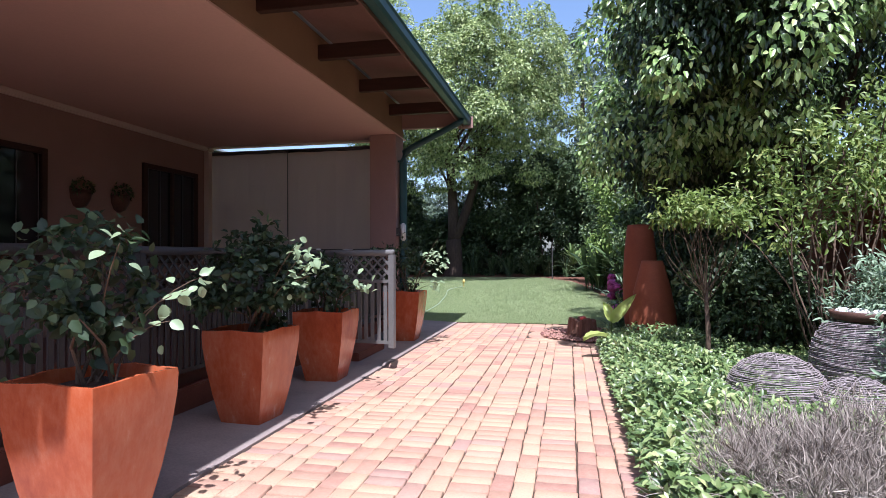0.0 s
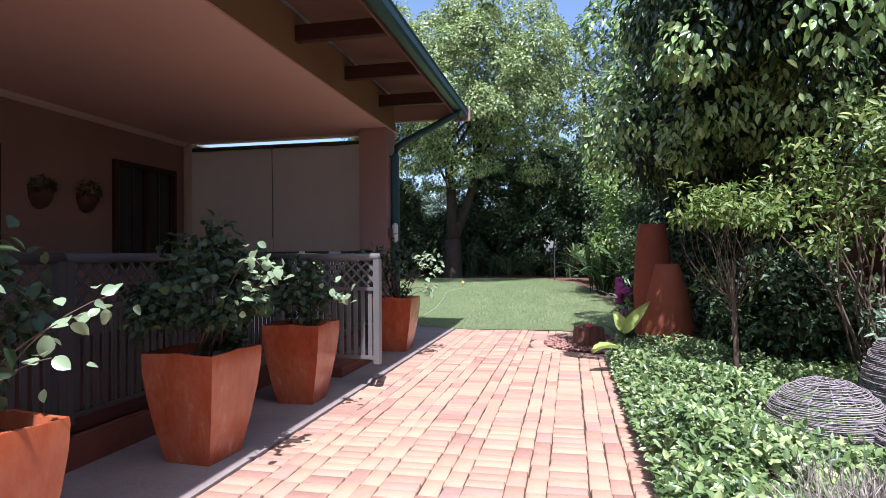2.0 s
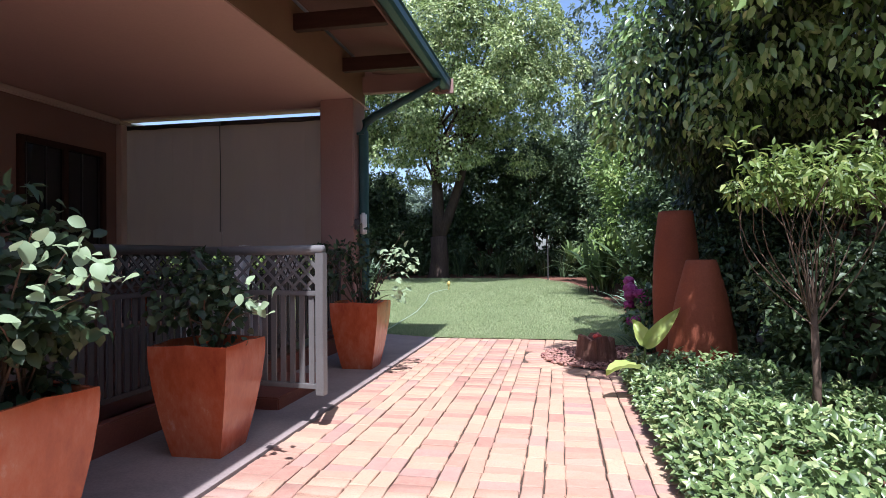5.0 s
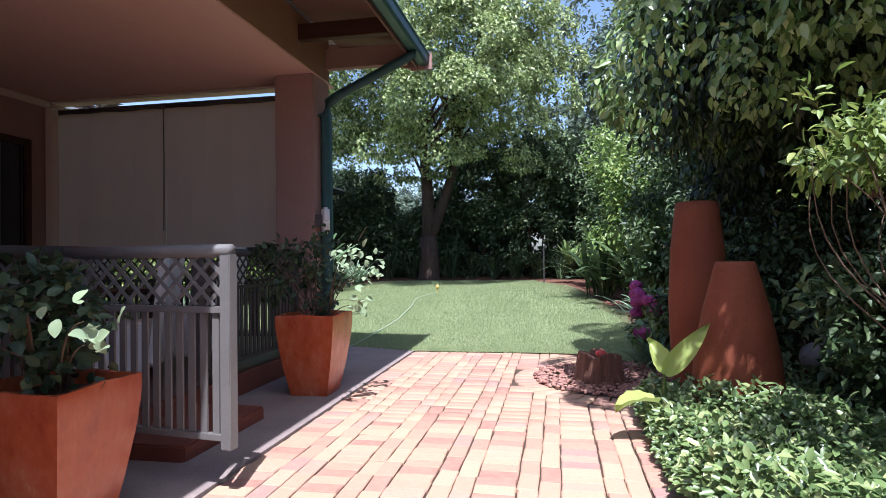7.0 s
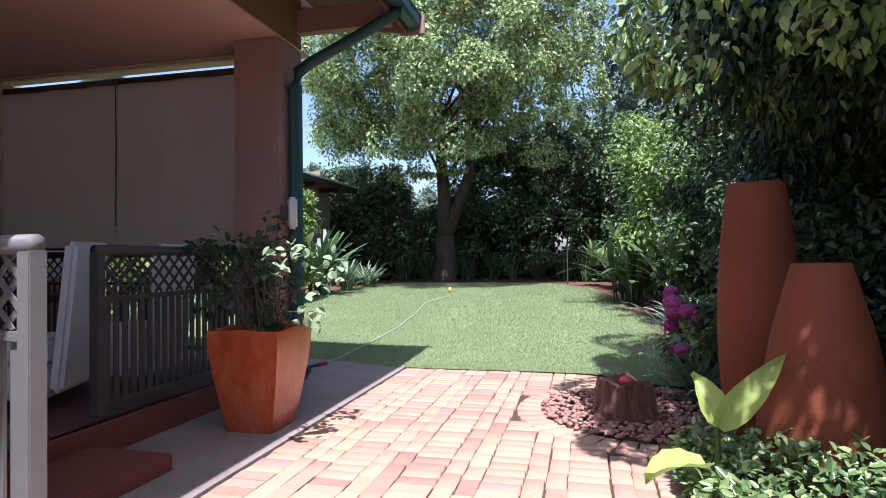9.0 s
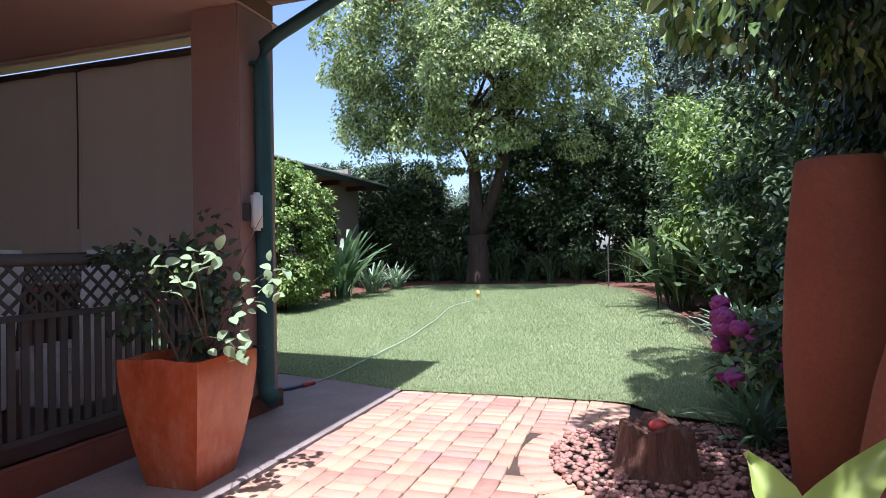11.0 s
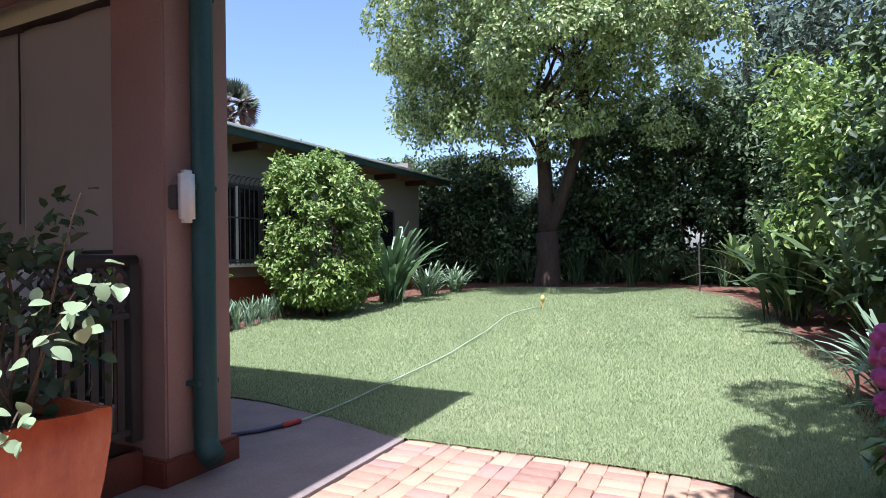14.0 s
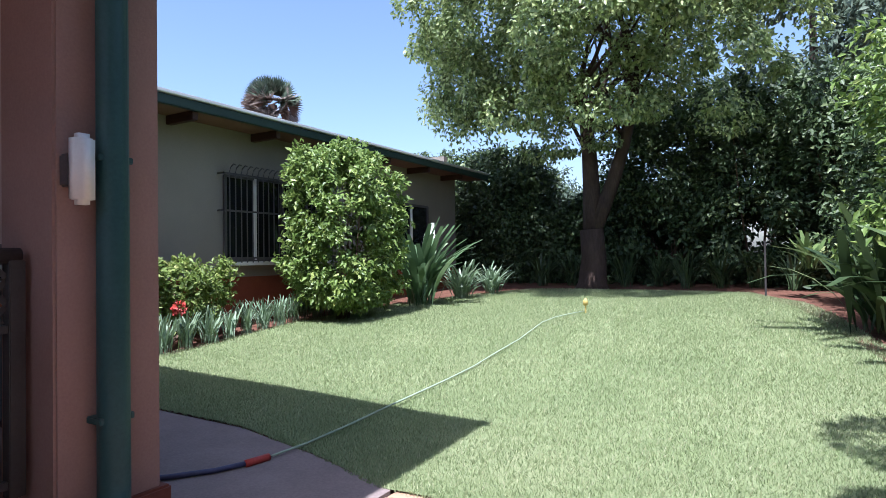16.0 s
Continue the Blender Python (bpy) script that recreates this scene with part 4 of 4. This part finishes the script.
    h = 0.27 + 0.1 * np.sin(x * 3.1 + y * 1.7) * np.cos(y * 2.3) + 0.05 * np.sin(x * 9 + y * 7) + 0.05 * np.sin(x * 23 - y * 19) * np.sin(y * 27 + x * 8)
    h = h * np.clip((x - 1.02) / 0.14, 0.3, 1)
    z = h * rng.random(N) ** 0.35
    p = np.stack([x, y, z + 0.01], 1)
    out = np.stack([np.where(x < 1.35, -0.7, 0.0), -0.2 + 0 * x, 0.6 + 0 * x], 1)
    g = scatter_leaves("groundcover", p, out, 0.057, 0.029, M["cover"], None, -0.15, 0.6, up=1.1, lie=0.45, oval=True)
    tagged(g, "low sunlit green groundcover along the brick path", "groundcover", "", "stuff")


groundcover()


# ---- bed objects ----
def urn(x, y, H, prof, label):
    t = empty_thing("clay_urn", (x, y, 0), label, "urn", "clay urns in the bed")
    part("body", lathe(bmesh.new(), [(r, z * H) for r, z in prof], 40), M["urn"], t, smooth=True)
    r, z = prof[-3][0], H * 0.997
    part("rim", lathe(bmesh.new(), [(r - 0.02, z - 0.03), (r + 0.004, z - 0.026), (r + 0.009, z - 0.012), (r + 0.004, z + 0.004), (r - 0.012, z + 0.005), (r - 0.022, z - 0.008)], 40), M["urn"], t, "rounded clay rim", True)
    return t


urn(1.71, 7.5, 1.175, [(0.24, 0), (0.28, 0.1), (0.295, 0.26), (0.275, 0.45), (0.215, 0.72), (0.14, 0.96), (0.127, 0.995), (0.12, 1.0), (0.105, 0.995), (0.1, 0.93)], "orange brown fired clay urn with flat top")
urn(1.67, 8.44, 1.67, [(0.17, 0), (0.205, 0.1), (0.232, 0.33), (0.237, 0.5), (0.217, 0.75), (0.178, 0.96), (0.168, 0.995), (0.16, 1.0), (0.14, 0.995), (0.135, 0.95)], "tall orange brown fired clay urn in shade")


def wire_ball(x, y, r, h, label, open_top=False):
    t = empty_thing("wire_ball", (x, y, 0), label, "garden ornament", "woven wire balls")

    def girth(u):
        w = (-0.78 + 1.5 * u) if open_top else (-0.85 + 1.84 * u)
        return r * math.sqrt(max(0.0004, 1 - w * w))
    turns = int(h / 0.0095)
    pts = []
    for k in range(turns * 26 + 1):
        u, a = k / (turns * 26), 2 * math.pi * k / 26
        g = girth(u) * (1 + 0.012 * math.sin(5 * a + u * 90) + 0.01 * math.sin(u * 200))
        pts.append((g * math.cos(a), g * math.sin(a), h * u + 0.005 * math.sin(3 * a + u * 60)))
    part("coil", tube(bmesh.new(), pts, 0.0034, 4), M["wire"], t)
    for j in range(14):
        a = 2 * math.pi * j / 14
        line = [(girth(k / 10) * 0.985 * math.cos(a), girth(k / 10) * 0.985 * math.sin(a), h * k / 10) for k in range(11)]
        part("rib", tube(bmesh.new(), line, 0.0032, 5), M["wire"], t)
    return t


wire_ball(2.2, 4.55, 0.34, 0.5, "domed woven rusty wire ball in the groundcover")
wire_ball(2.6, 4.2, 0.28, 0.4, "small woven rusty wire ball in the groundcover")
wire_ball(2.96, 4.88, 0.4, 0.72, "woven rusty wire basket under a bowl", True)


def bowl():
    t = empty_thing("bowl", (2.96, 4.88, 0.72), "dark shallow bowl of pale stones on the wire basket", "bowl")
    part("dish", lathe(bmesh.new(), [(0.14, 0.0), (0.24, 0.02), (0.265, 0.08), (0.25, 0.085), (0.22, 0.04), (0.05, 0.03)], 32), M["bowl"], t, smooth=True)
    rng = random.Random(3)
    for k in range(9):
        bm = bmesh.new()
        bmesh.ops.create_icosphere(bm, subdivisions=2, radius=0.05, matrix=Matrix.Translation((rng.uniform(-0.14, 0.14), rng.uniform(-0.14, 0.14), 0.075)) @ Matrix.Diagonal((1.2, 0.9, 0.6, 1)))
        part("stone", bm, M["white"], t, smooth=True)


bowl()


def stump():
    bm = bmesh.new()
    sides = 28
    rings = []
    jag = random.Random(4)
    lift = [jag.uniform(-0.04, 0.05) for _ in range(sides)]
    wave = [1 + jag.uniform(-0.14, 0.14) for _ in range(sides)]
    for z, r in ((-0.02, 0.28), (0.05, 0.23), (0.16, 0.21), (0.26, 0.2), (0.268, 0.17), (0.22, 0.03)):
        rings.append([bm.verts.new((r * wave[j] * math.cos(2 * math.pi * j / sides), r * wave[j] * math.sin(2 * math.pi * j / sides), z + lift[j] * (0.25 < z < 0.27))) for j in range(sides)])
    for a, b in zip(rings, rings[1:]):
        for j in range(sides):
            bm.faces.new((a[j], a[(j + 1) % sides], b[(j + 1) % sides], b[j]))
    bm.faces.new(rings[-1])
    bmesh.ops.transform(bm, matrix=pose(0.88, 9.02, 0), verts=bm.verts)
    tagged(part("tree_stump", bm, M["stump"]), "weathered reddish tree stump among pebbles", "tree stump")
    bm = bmesh.new()
    bmesh.ops.create_icosphere(bm, subdivisions=3, radius=0.05, matrix=pose(0.9, 8.95, 0.285) @ Matrix.Diagonal((1.1, 0.9, 0.75, 1)))
    tagged(part("red_ornament", bm, M["red"], None, "", True), "small red rounded ornament on the stump", "ornament")


stump()


def pebbles():
    rng = random.Random(8)
    src = bmesh.new()
    bmesh.ops.create_icosphere(src, subdivisions=1, radius=1)
    base_v = np.array([v.co[:] for v in src.verts])
    base_f = np.array([[v.index for v in f.verts] for f in src.faces])
    src.free()
    V, F, n = [], [], 0
    while n < 1400:
        r, a = 0.85 * math.sqrt(rng.random()), rng.uniform(0, 6.28)
        x, y = 1.1 + r * math.cos(a), 9.2 + r * math.sin(a)
        if math.hypot(x - 0.88, y - 9.02) < 0.25:
            continue
        s = rng.uniform(0.012, 0.028)
        q = base_v * np.array([s * rng.uniform(0.9, 1.4), s * rng.uniform(0.8, 1.1), s * 0.65])
        c, w = math.cos(a * 7), math.sin(a * 7)
        V.append(np.stack([q[:, 0] * c - q[:, 1] * w + x, q[:, 0] * w + q[:, 1] * c + y, q[:, 2] + 0.012 + 0.02 * rng.random()], 1))
        F.append(base_f + n * len(base_v))
        n += 1
    tagged(raw("pebbles", np.concatenate(V), np.concatenate(F), M["pebble"], None, True), "rounded reddish river pebbles round the stump", "pebbles", "", "stuff")


pebbles()


def strap_clump(name, at, n, length, width, spread, mat, label, category, seed, group=""):
    """Long arching strap leaves from one crown."""
    rng = np.random.default_rng(seed)
    t = empty_thing(name, at, label, category, group)
    V, F = [], []
    seg = 6
    for k in range(n):
        a = rng.uniform(0, 2 * math.pi)
        L = length * rng.uniform(0.6, 1.15)
        lean = spread * rng.uniform(0.3, 1.0)
        d, s = np.array([math.cos(a), math.sin(a), 0]), np.array([-math.sin(a), math.cos(a), 0])
        p = np.array([rng.normal(0, 0.06), rng.normal(0, 0.06), -0.02]) * (length * 1.5)
        p[2] = -0.02
        ang = math.pi / 2 - lean * 0.35
        b = len(V)
        for q in range(seg + 1):
            w = width * math.sin(math.pi * (0.12 + 0.88 * (1 - q / seg)) ** 0.8) * 0.5 + 0.001
            V += [p - s * w, p + s * w + np.array([0, 0, 0])]
            p = p + (d * math.cos(ang) + np.array([0, 0, math.sin(ang)])) * L / seg
            ang -= lean * 1.5 / seg
        for q in range(seg):
            F.append((b + 2 * q, b + 2 * q + 1, b + 2 * q + 3, b + 2 * q + 2))
    raw("leaves", np.array(V), np.array(F), mat, t, True)
    return t


strap_clump("strelitzia", (-6.0, 18.3, 0.25), 70, 1.7, 0.13, 0.9, M["strap"], "large strelitzia clump with long grey green leaves", "plant", 81)
strap_clump("agapanthus", (-5.9, 19.8, 0.3), 90, 0.95, 0.05, 1.1, M["sage"], "grey green agapanthus clump at the lawn's edge", "plant", 82, "strap leaved plants")
strap_clump("agapanthus", (-5.6, 20.8, 0.33), 80, 0.85, 0.05, 1.1, M["sage"], "grey green agapanthus clump at the lawn's edge", "plant", 83, "strap leaved plants")
strap_clump("agapanthus", (1.9, 12.6, 0.05), 120, 0.8, 0.04, 1.2, M["sage"], "grey green agapanthus clump beside the lawn", "plant", 84, "strap leaved plants")
strap_clump("agapanthus", (1.9, 11.6, 0.05), 90, 0.6, 0.03, 1.3, M["strap"], "dark green agapanthus clump beside the lawn", "plant", 85, "strap leaved plants")
strap_clump("fern", (1.5, 9.55, 0.0), 70, 0.5, 0.03, 1.2, M["strap"], "dark green fern clump behind the stump", "plant", 89)
strap_clump("cycad", (1.55, 17.2, 0.25), 60, 1.6, 0.12, 1.2, M["hedge"], "dark cycad with long arching fronds", "plant", 86, "cycads")
strap_clump("cycad", (2.3, 15.0, 0.2), 60, 1.8, 0.14, 1.2, M["hedge"], "dark cycad with long arching fronds", "plant", 87, "cycads")
strap_clump("aloe", (0.85, 21.6, 0.95), 34, 0.75, 0.09, 1.0, M["cover"], "bright green rosette plant at the back of the bed", "plant", 88)
for k in range(9):
    x = -5.4 + k * 0.75
    strap_clump("bedding_lily", (x, 23.6 + 0.3 * math.sin(k * 2.1), 0.42), 46, 0.95, 0.04, 0.8, M["hedge"], "dark strap leaved plant under the hedge", "plant", 90 + k, "plants under the hedge")
for k in range(30):
    y = 11.9 + k * 0.2
    strap_clump("iris", (float(lawn_left(y)) - 0.2 + 0.12 * math.sin(k * 3.3), y, float(lawn_z(0, y))), 34, 0.5, 0.022, 0.6, M["sage"], "small grey green iris tuft at the lawn's edge", "plant", 110 + k, "iris border")


def rose_bush():
    t = empty_thing("rose_bush", (-6.45, 13.0, 0.08), "small red flower among the irises", "flower")
    part("stem", tube(bmesh.new(), [(0, 0, 0), (0.02, 0, 0.25), (0.05, -0.02, 0.5)], 0.006, 6), M["cover"], t)
    d = unit(np.random.default_rng(5).normal(0, 1, (60, 3)))
    scatter_leaves("bloom", np.array([0.05, -0.02, 0.55]) + d * 0.06, d, 0.06, 0.05, M["red"], t, 0, 0.6)


rose_bush()


def hydrangea():
    t = empty_thing("hydrangea", (2.0, 10.45, 0), "pink flowering hydrangea bush beside the lawn", "shrub")
    P, O, C = clump_points((0, 0, 0.42), (0.5, 0.6, 0.42), 80, 40, 0.15, -0.6, 0.5, 0.1, 120)
    scatter_leaves("foliage", P, O, 0.12, 0.075, M["ficus"], t)
    rng = np.random.default_rng(121)
    for k in range(26):
        a, b = rng.uniform(2.4, 5.4), rng.uniform(0.0, 1.0)
        c = np.array([0.58 * math.cos(a), 0.68 * math.sin(a), 0.28 + 0.65 * b])
        bm = bmesh.new()
        bmesh.ops.create_icosphere(bm, subdivisions=4, radius=rng.uniform(0.06, 0.09))
        knots = [Vector(q) for q in unit(rng.normal(0, 1, (70, 3)))]
        for v in bm.verts:
            n = v.co.normalized()
            near = max(n.dot(q) for q in knots)
            v.co *= 0.86 + 0.2 * max(0.0, 1 - (1 - near) * 28) ** 0.5
            v.co.z *= 0.85
        bmesh.ops.translate(bm, verts=bm.verts, vec=Vector(c))
        part("flower_head", bm, M["petal"], t, "rounded pink flower head", True)
    return t


hydrangea()


def big_leaf_plant():
    t = empty_thing("elephant_ear", (1.2, 7.3, 0), "lime green elephant ear with large broad leaves", "plant")
    for name, s, e, tilt, w in (("leaf", (0.0, 0, 0.42), (0.3, 0.05, 0.76), 0.5, 0.11), ("leaf", (0, 0, 0.42), (-0.1, 0.1, 0.64), -0.4, 0.11), ("leaf", (-0.05, -0.05, 0.24), (-0.34, -0.2, 0.2), 0.1, 0.18)):
        a, b = Vector(s), Vector(e)
        d = b - a
        side = d.cross(Vector((0.15, -0.9, 0.5))).normalized()
        if abs(e[2] - s[2]) < 0.1:
            side = d.cross(Vector((0, 0, 1))).normalized()
        nor = side.cross(d).normalized()
        bm = bmesh.new()
        rows = []
        for k in range(11):
            u = k / 10
            ww = w * (math.sin(math.pi * min(1, u * 0.97 + 0.03) ** 0.62) ** 0.8) * 0.62
            c = a + d * u + nor * 0.04 * math.sin(math.pi * u)
            rows.append([bm.verts.new(c + side * ww * q + nor * (abs(q) * 0.05 + 0.006 * math.sin(u * 40) * abs(q))) for q in (-1, -0.5, 0, 0.5, 1)])
        for r, r2 in zip(rows, rows[1:]):
            for q in range(4):
                bm.faces.new((r[q], r[q + 1], r2[q + 1], r2[q]))
        part(name, bm, M["big_leaf"], t, smooth=True)
        part("stalk", tube(bmesh.new(), [(0, 0, -0.02), (a.x * 0.5, a.y * 0.5, a.z * 0.6), a], [0.015, 0.012, 0.01], 8), M["cover"], t)


big_leaf_plant()


def globe_lamp():
    t = empty_thing("garden_lamp", (2.5, 8.25, 0), "dull grey round garden globe lamp on a short post", "garden lamp")
    part("post", tube(bmesh.new(), [(0, 0, -0.02), (0, 0, 0.3)], 0.03, 10), M["steel"], t, smooth=True)
    bm = bmesh.new()
    bmesh.ops.create_uvsphere(bm, u_segments=24, v_segments=14, radius=0.12, matrix=Matrix.Translation((0, 0, 0.4)))
    part("globe", bm, M["gate"], t, "dull grey globe", True)


globe_lamp()


# ---- lawn things ----
def hose():
    t = empty_thing("garden_hose", (0, 0, 0), "pale garden hose lying across the lawn to a sprinkler", "hose")
    P = [(-2.24, 11.3), (-2.26, 12.0), (-2.27, 12.8), (-2.3, 13.4), (-2.4, 14.2), (-2.5, 15.1), (-2.64, 15.9), (-2.76, 16.6), (-2.77, 17.2), (-2.68, 17.7), (-2.56, 18.1)]
    pts = [(-2.3, 10.62, 0.03), (-2.27, 10.95, 0.035)] + [(x, y, float(lawn_z(x, y)) + 0.045) for x, y in P]
    part("lawn_length", tube(bmesh.new(), pts, 0.0075, 8), M["hose"], t, smooth=True)
    part("dark_length", tube(bmesh.new(), [(-2.75, 9.95, 0.03), (-2.55, 10.12, 0.03), (-2.4, 10.32, 0.03), (-2.33, 10.5, 0.03)], 0.016, 8), M["hose_dark"], t, "dark blue hose length", True)
    part("connector", tube(bmesh.new(), [(-2.33, 10.48, 0.03), (-2.3, 10.64, 0.03)], 0.024, 10), M["red"], t, "red hose connector", True)
    s = empty_thing("sprinkler", (-2.55, 18.15, float(lawn_z(0, 18.15))), "small brass lawn sprinkler on a spike", "sprinkler")
    part("spike", tube(bmesh.new(), [(0, 0, -0.02), (0, 0, 0.16)], 0.015, 8), M["brass"], s)
    part("head", tube(bmesh.new(), [(0, 0, 0.14), (0, -0.01, 0.2), (0.01, -0.03, 0.25)], [0.04, 0.045, 0.02], 10), M["brass"], s, "brass sprinkler head", True)
    ob = part("garden_stake", tube(bmesh.new(), [(0.1, 21.5, 0.3), (0.1, 21.5, 1.5)], 0.02, 8), M["fence"])
    tagged(ob, "thin pale stake standing at the lawn's edge", "stake")


hose()


# ---- veranda furniture ----
def chair(x, y, turn):
    t = empty_thing("veranda_chair", (x, y, 0.2), "white covered high backed chair on the veranda", "chair", "veranda chairs")
    t.rotation_euler = (0, 0, radians(turn))
    part("seat", boxed(-0.27, 0.27, -0.27, 0.2, 0.3, 0.48, 0.03), M["cloth"], t)
    bm = boxed(-0.27, 0.27, 0.2, 0.29, 0.1, 1.16, 0.03)
    for v in bm.verts:
        v.co.y += max(0, v.co.z - 0.4) * 0.16
        v.co.x *= 0.9 + 0.12 * v.co.z
    part("backrest", bm, M["cloth"], t)
    part("skirt", boxed(-0.25, 0.25, -0.25, 0.19, 0.06, 0.32, 0.02), M["cloth"], t)
    return t


chair(-3.3, 7.85, -70)
chair(-3.15, 8.7, -85)
part("table_top", boxed(-4.6, -3.5, 6.4, 8.6, 0.9, 0.95, 0.015), M["wood"], tb := empty_thing("veranda_table", (0, 0, 0), "dark wooden table on the veranda", "table"))
for tx in (-4.5, -3.6):
    for ty in (6.5, 8.5):
        part("leg", boxed(tx - 0.04, tx + 0.04, ty - 0.04, ty + 0.04, 0.2, 0.9, 0.005), M["wood"], tb)


def wall_planter(y, z):
    """A half-round planter hung against the house wall."""
    p = empty_thing("wall_planter", (WALL_X, y, z), "small dark half round planter on the veranda wall", "planter", "planters on the wall")
    bm = lathe(bmesh.new(), [(0.03, -0.16), (0.1, -0.12), (0.15, -0.02), (0.165, 0.1), (0.145, 0.1), (0.13, 0.02)], 24)
    part("bowl", bm, M["bowl"], p, smooth=True)
    q = unit(np.random.default_rng(int(y * 10)).normal(0, 1, (140, 3))) * np.array([0.14, 0.17, 0.12])
    q[:, 0] = np.abs(q[:, 0])
    scatter_leaves("foliage", q + np.array([0.02, 0, 0.14]), unit(q), 0.07, 0.03, M["hedge"], p)


wall_planter(6.75, 2.08)
wall_planter(7.5, 2.08)

# ---- far things ----
structure(part("wall_garden", boxed(4.75, 4.95, -6, 27, -0.1, 2.75), M["urn"]), "terracotta plastered garden wall behind the shrubs")


def far_tree(x, y, h, r, seed, mat="haze"):
    t = empty_thing("far_tree", (x, y, 0), "hazy tall tree beyond the garden", "tree", "trees beyond the garden")
    P, O, C = clump_points((0, 0, h * 0.62), (r, r, h * 0.38), 120, 60, r * 0.22, -0.9, 0.5, 0.25, seed)
    scatter_leaves("crown", P, O, 0.42, 0.2, M[mat], t, 0.3)
    part("trunk", tube(bmesh.new(), [(0, 0, -0.2), (0.1, 0, h * 0.4), (0, 0, h * 0.8)], [0.4, 0.3, 0.1], 8), M["bark"], t)


far_tree(1.6, 40, 16, 4.5, 201)
far_tree(6.0, 38, 15, 4.5, 202)
far_tree(-14, 60, 8, 4, 204)
far_tree(-36, 50, 11, 4, 205)
far_tree(-20, 62, 9, 4, 206)


def palm(x, y, h):
    t = empty_thing("palm", (x, y, 0), "tall fan palm rising behind the wing's roof", "palm")
    part("trunk", tube(bmesh.new(), [(0, 0, -0.2), (0.2, 0, h * 0.5), (0, 0, h)], [0.45, 0.35, 0.3], 10), M["bark"], t)
    rng = np.random.default_rng(210)
    for nm, lo, hi, mat, n in (("fronds", 0.0, 0.95, "haze", 40), ("dead_fronds", -0.9, 0.3, "dry", 48)):
        pos, way, face = [], [], []
        for k in range(n):
            a, e = rng.uniform(0, 6.283), math.asin(rng.uniform(lo, hi))
            d = np.array([math.cos(a) * math.cos(e), math.sin(a) * math.cos(e), math.sin(e)])
            hub = d * 1.0
            s = unit(np.cross(d, [0, 0, 1.0]))
            r = rng.uniform(0, 3.14)
            s = s * math.cos(r) + np.cross(d, s) * math.sin(r)
            for q in np.linspace(-1.0, 1.0, 13):
                pos.append(hub)
                way.append(d * math.cos(q) + s * math.sin(q) - np.array([0, 0, 0.15]))
                face.append(np.cross(d, s))
        v, f = leaf_arrays(np.array(pos) + np.array([0, 0, h]), np.array(way), np.array(face), 1.1, 0.17)
        raw(nm, v, f, M[mat], t)


palm(-29.4, 36.8, 11.6)


# ---- brick paving, last ----
def brick_mesh(w, l, seed):
    rng = random.Random(seed)
    bm = bmesh.new()
    c, h = 0.006, 0.045
    vs = []
    for z, i in ((-h, 0), (-c, 0), (0.0, c)):
        vs.append([bm.verts.new((sx * (w / 2 - i) + rng.uniform(-0.002, 0.002), sy * (l / 2 - i) + rng.uniform(-0.002, 0.002), z + (rng.uniform(-0.0015, 0.0015) if z == 0 else 0))) for sx, sy in ((-1, -1), (1, -1), (1, 1), (-1, 1))])
    for a, b in zip(vs, vs[1:]):
        for j in range(4):
            bm.faces.new((a[j], a[(j + 1) % 4], b[(j + 1) % 4], b[j]))
    bm.faces.new(vs[-1])
    return mesh_of("brick", bm, M["brick"])


def paving():
    rng = random.Random(17)
    path = tagged(new("path_paving"), "sunlit red and buff clay brick paving in alternating columns", "", "", "structure")
    meshes = [[brick_mesh(0.109, 0.2235, k) for k in range(6)], [brick_mesh(0.1105, 0.2215, 10 + k) for k in range(6)]]
    B = 0.228
    V, F, nv = [], [], 0

    def lay(x, y, ang):
        nonlocal nv
        z = rng.uniform(-0.003, 0.004)
        me = meshes[1 if ang == 90 else 0][rng.randrange(6)]
        m = pose(x, y, z, rng.uniform(-0.6, 0.6), rng.uniform(-0.6, 0.6), ang + rng.uniform(-1.7, 1.7))
        if 5.0 < y < 7.45:
            ob = new("brick", me)
            ob.parent = path
            ob.matrix_basis = m
        else:
            for v in me.vertices:
                V.append((m @ v.co)[:])
            for p in me.polygons:
                F.append([nv + k for k in p.vertices])
            nv += len(me.vertices)
    x = -1.345
    kinds = "WNNWNNWNNWNNWNNW"
    for kind in kinds:
        wide = 0.231 if kind == "W" else 0.1155
        pitch = 0.1125 if kind == "W" else 0.2265
        y = 10.66 - pitch / 2 + (rng.uniform(0, 0.2) if kind == "N" else 0.0)
        shift = rng.uniform(-0.003, 0.003)
        while y > -2.5:
            cx = x + wide / 2 + shift + rng.uniform(-0.004, 0.004)
            if math.hypot(cx - 1.1, y - 9.2) > 1.05 and not (cx > 0.76 and y > 10.0):
                lay(cx, y + rng.uniform(-0.002, 0.002), 90 if kind == "W" else 0)
            y -= pitch
        x += wide
    for k in range(24):
        a = radians(95 + 8 * k)
        if a > radians(283):
            break
        lay(1.1 + 0.93 * math.cos(a), 9.2 + 0.93 * math.sin(a), math.degrees(a) - 90)
    rest = raw("bricks", V, F, M["brick_rest"], path)
    tagged(rest, "", "", "", "stuff")


paving()
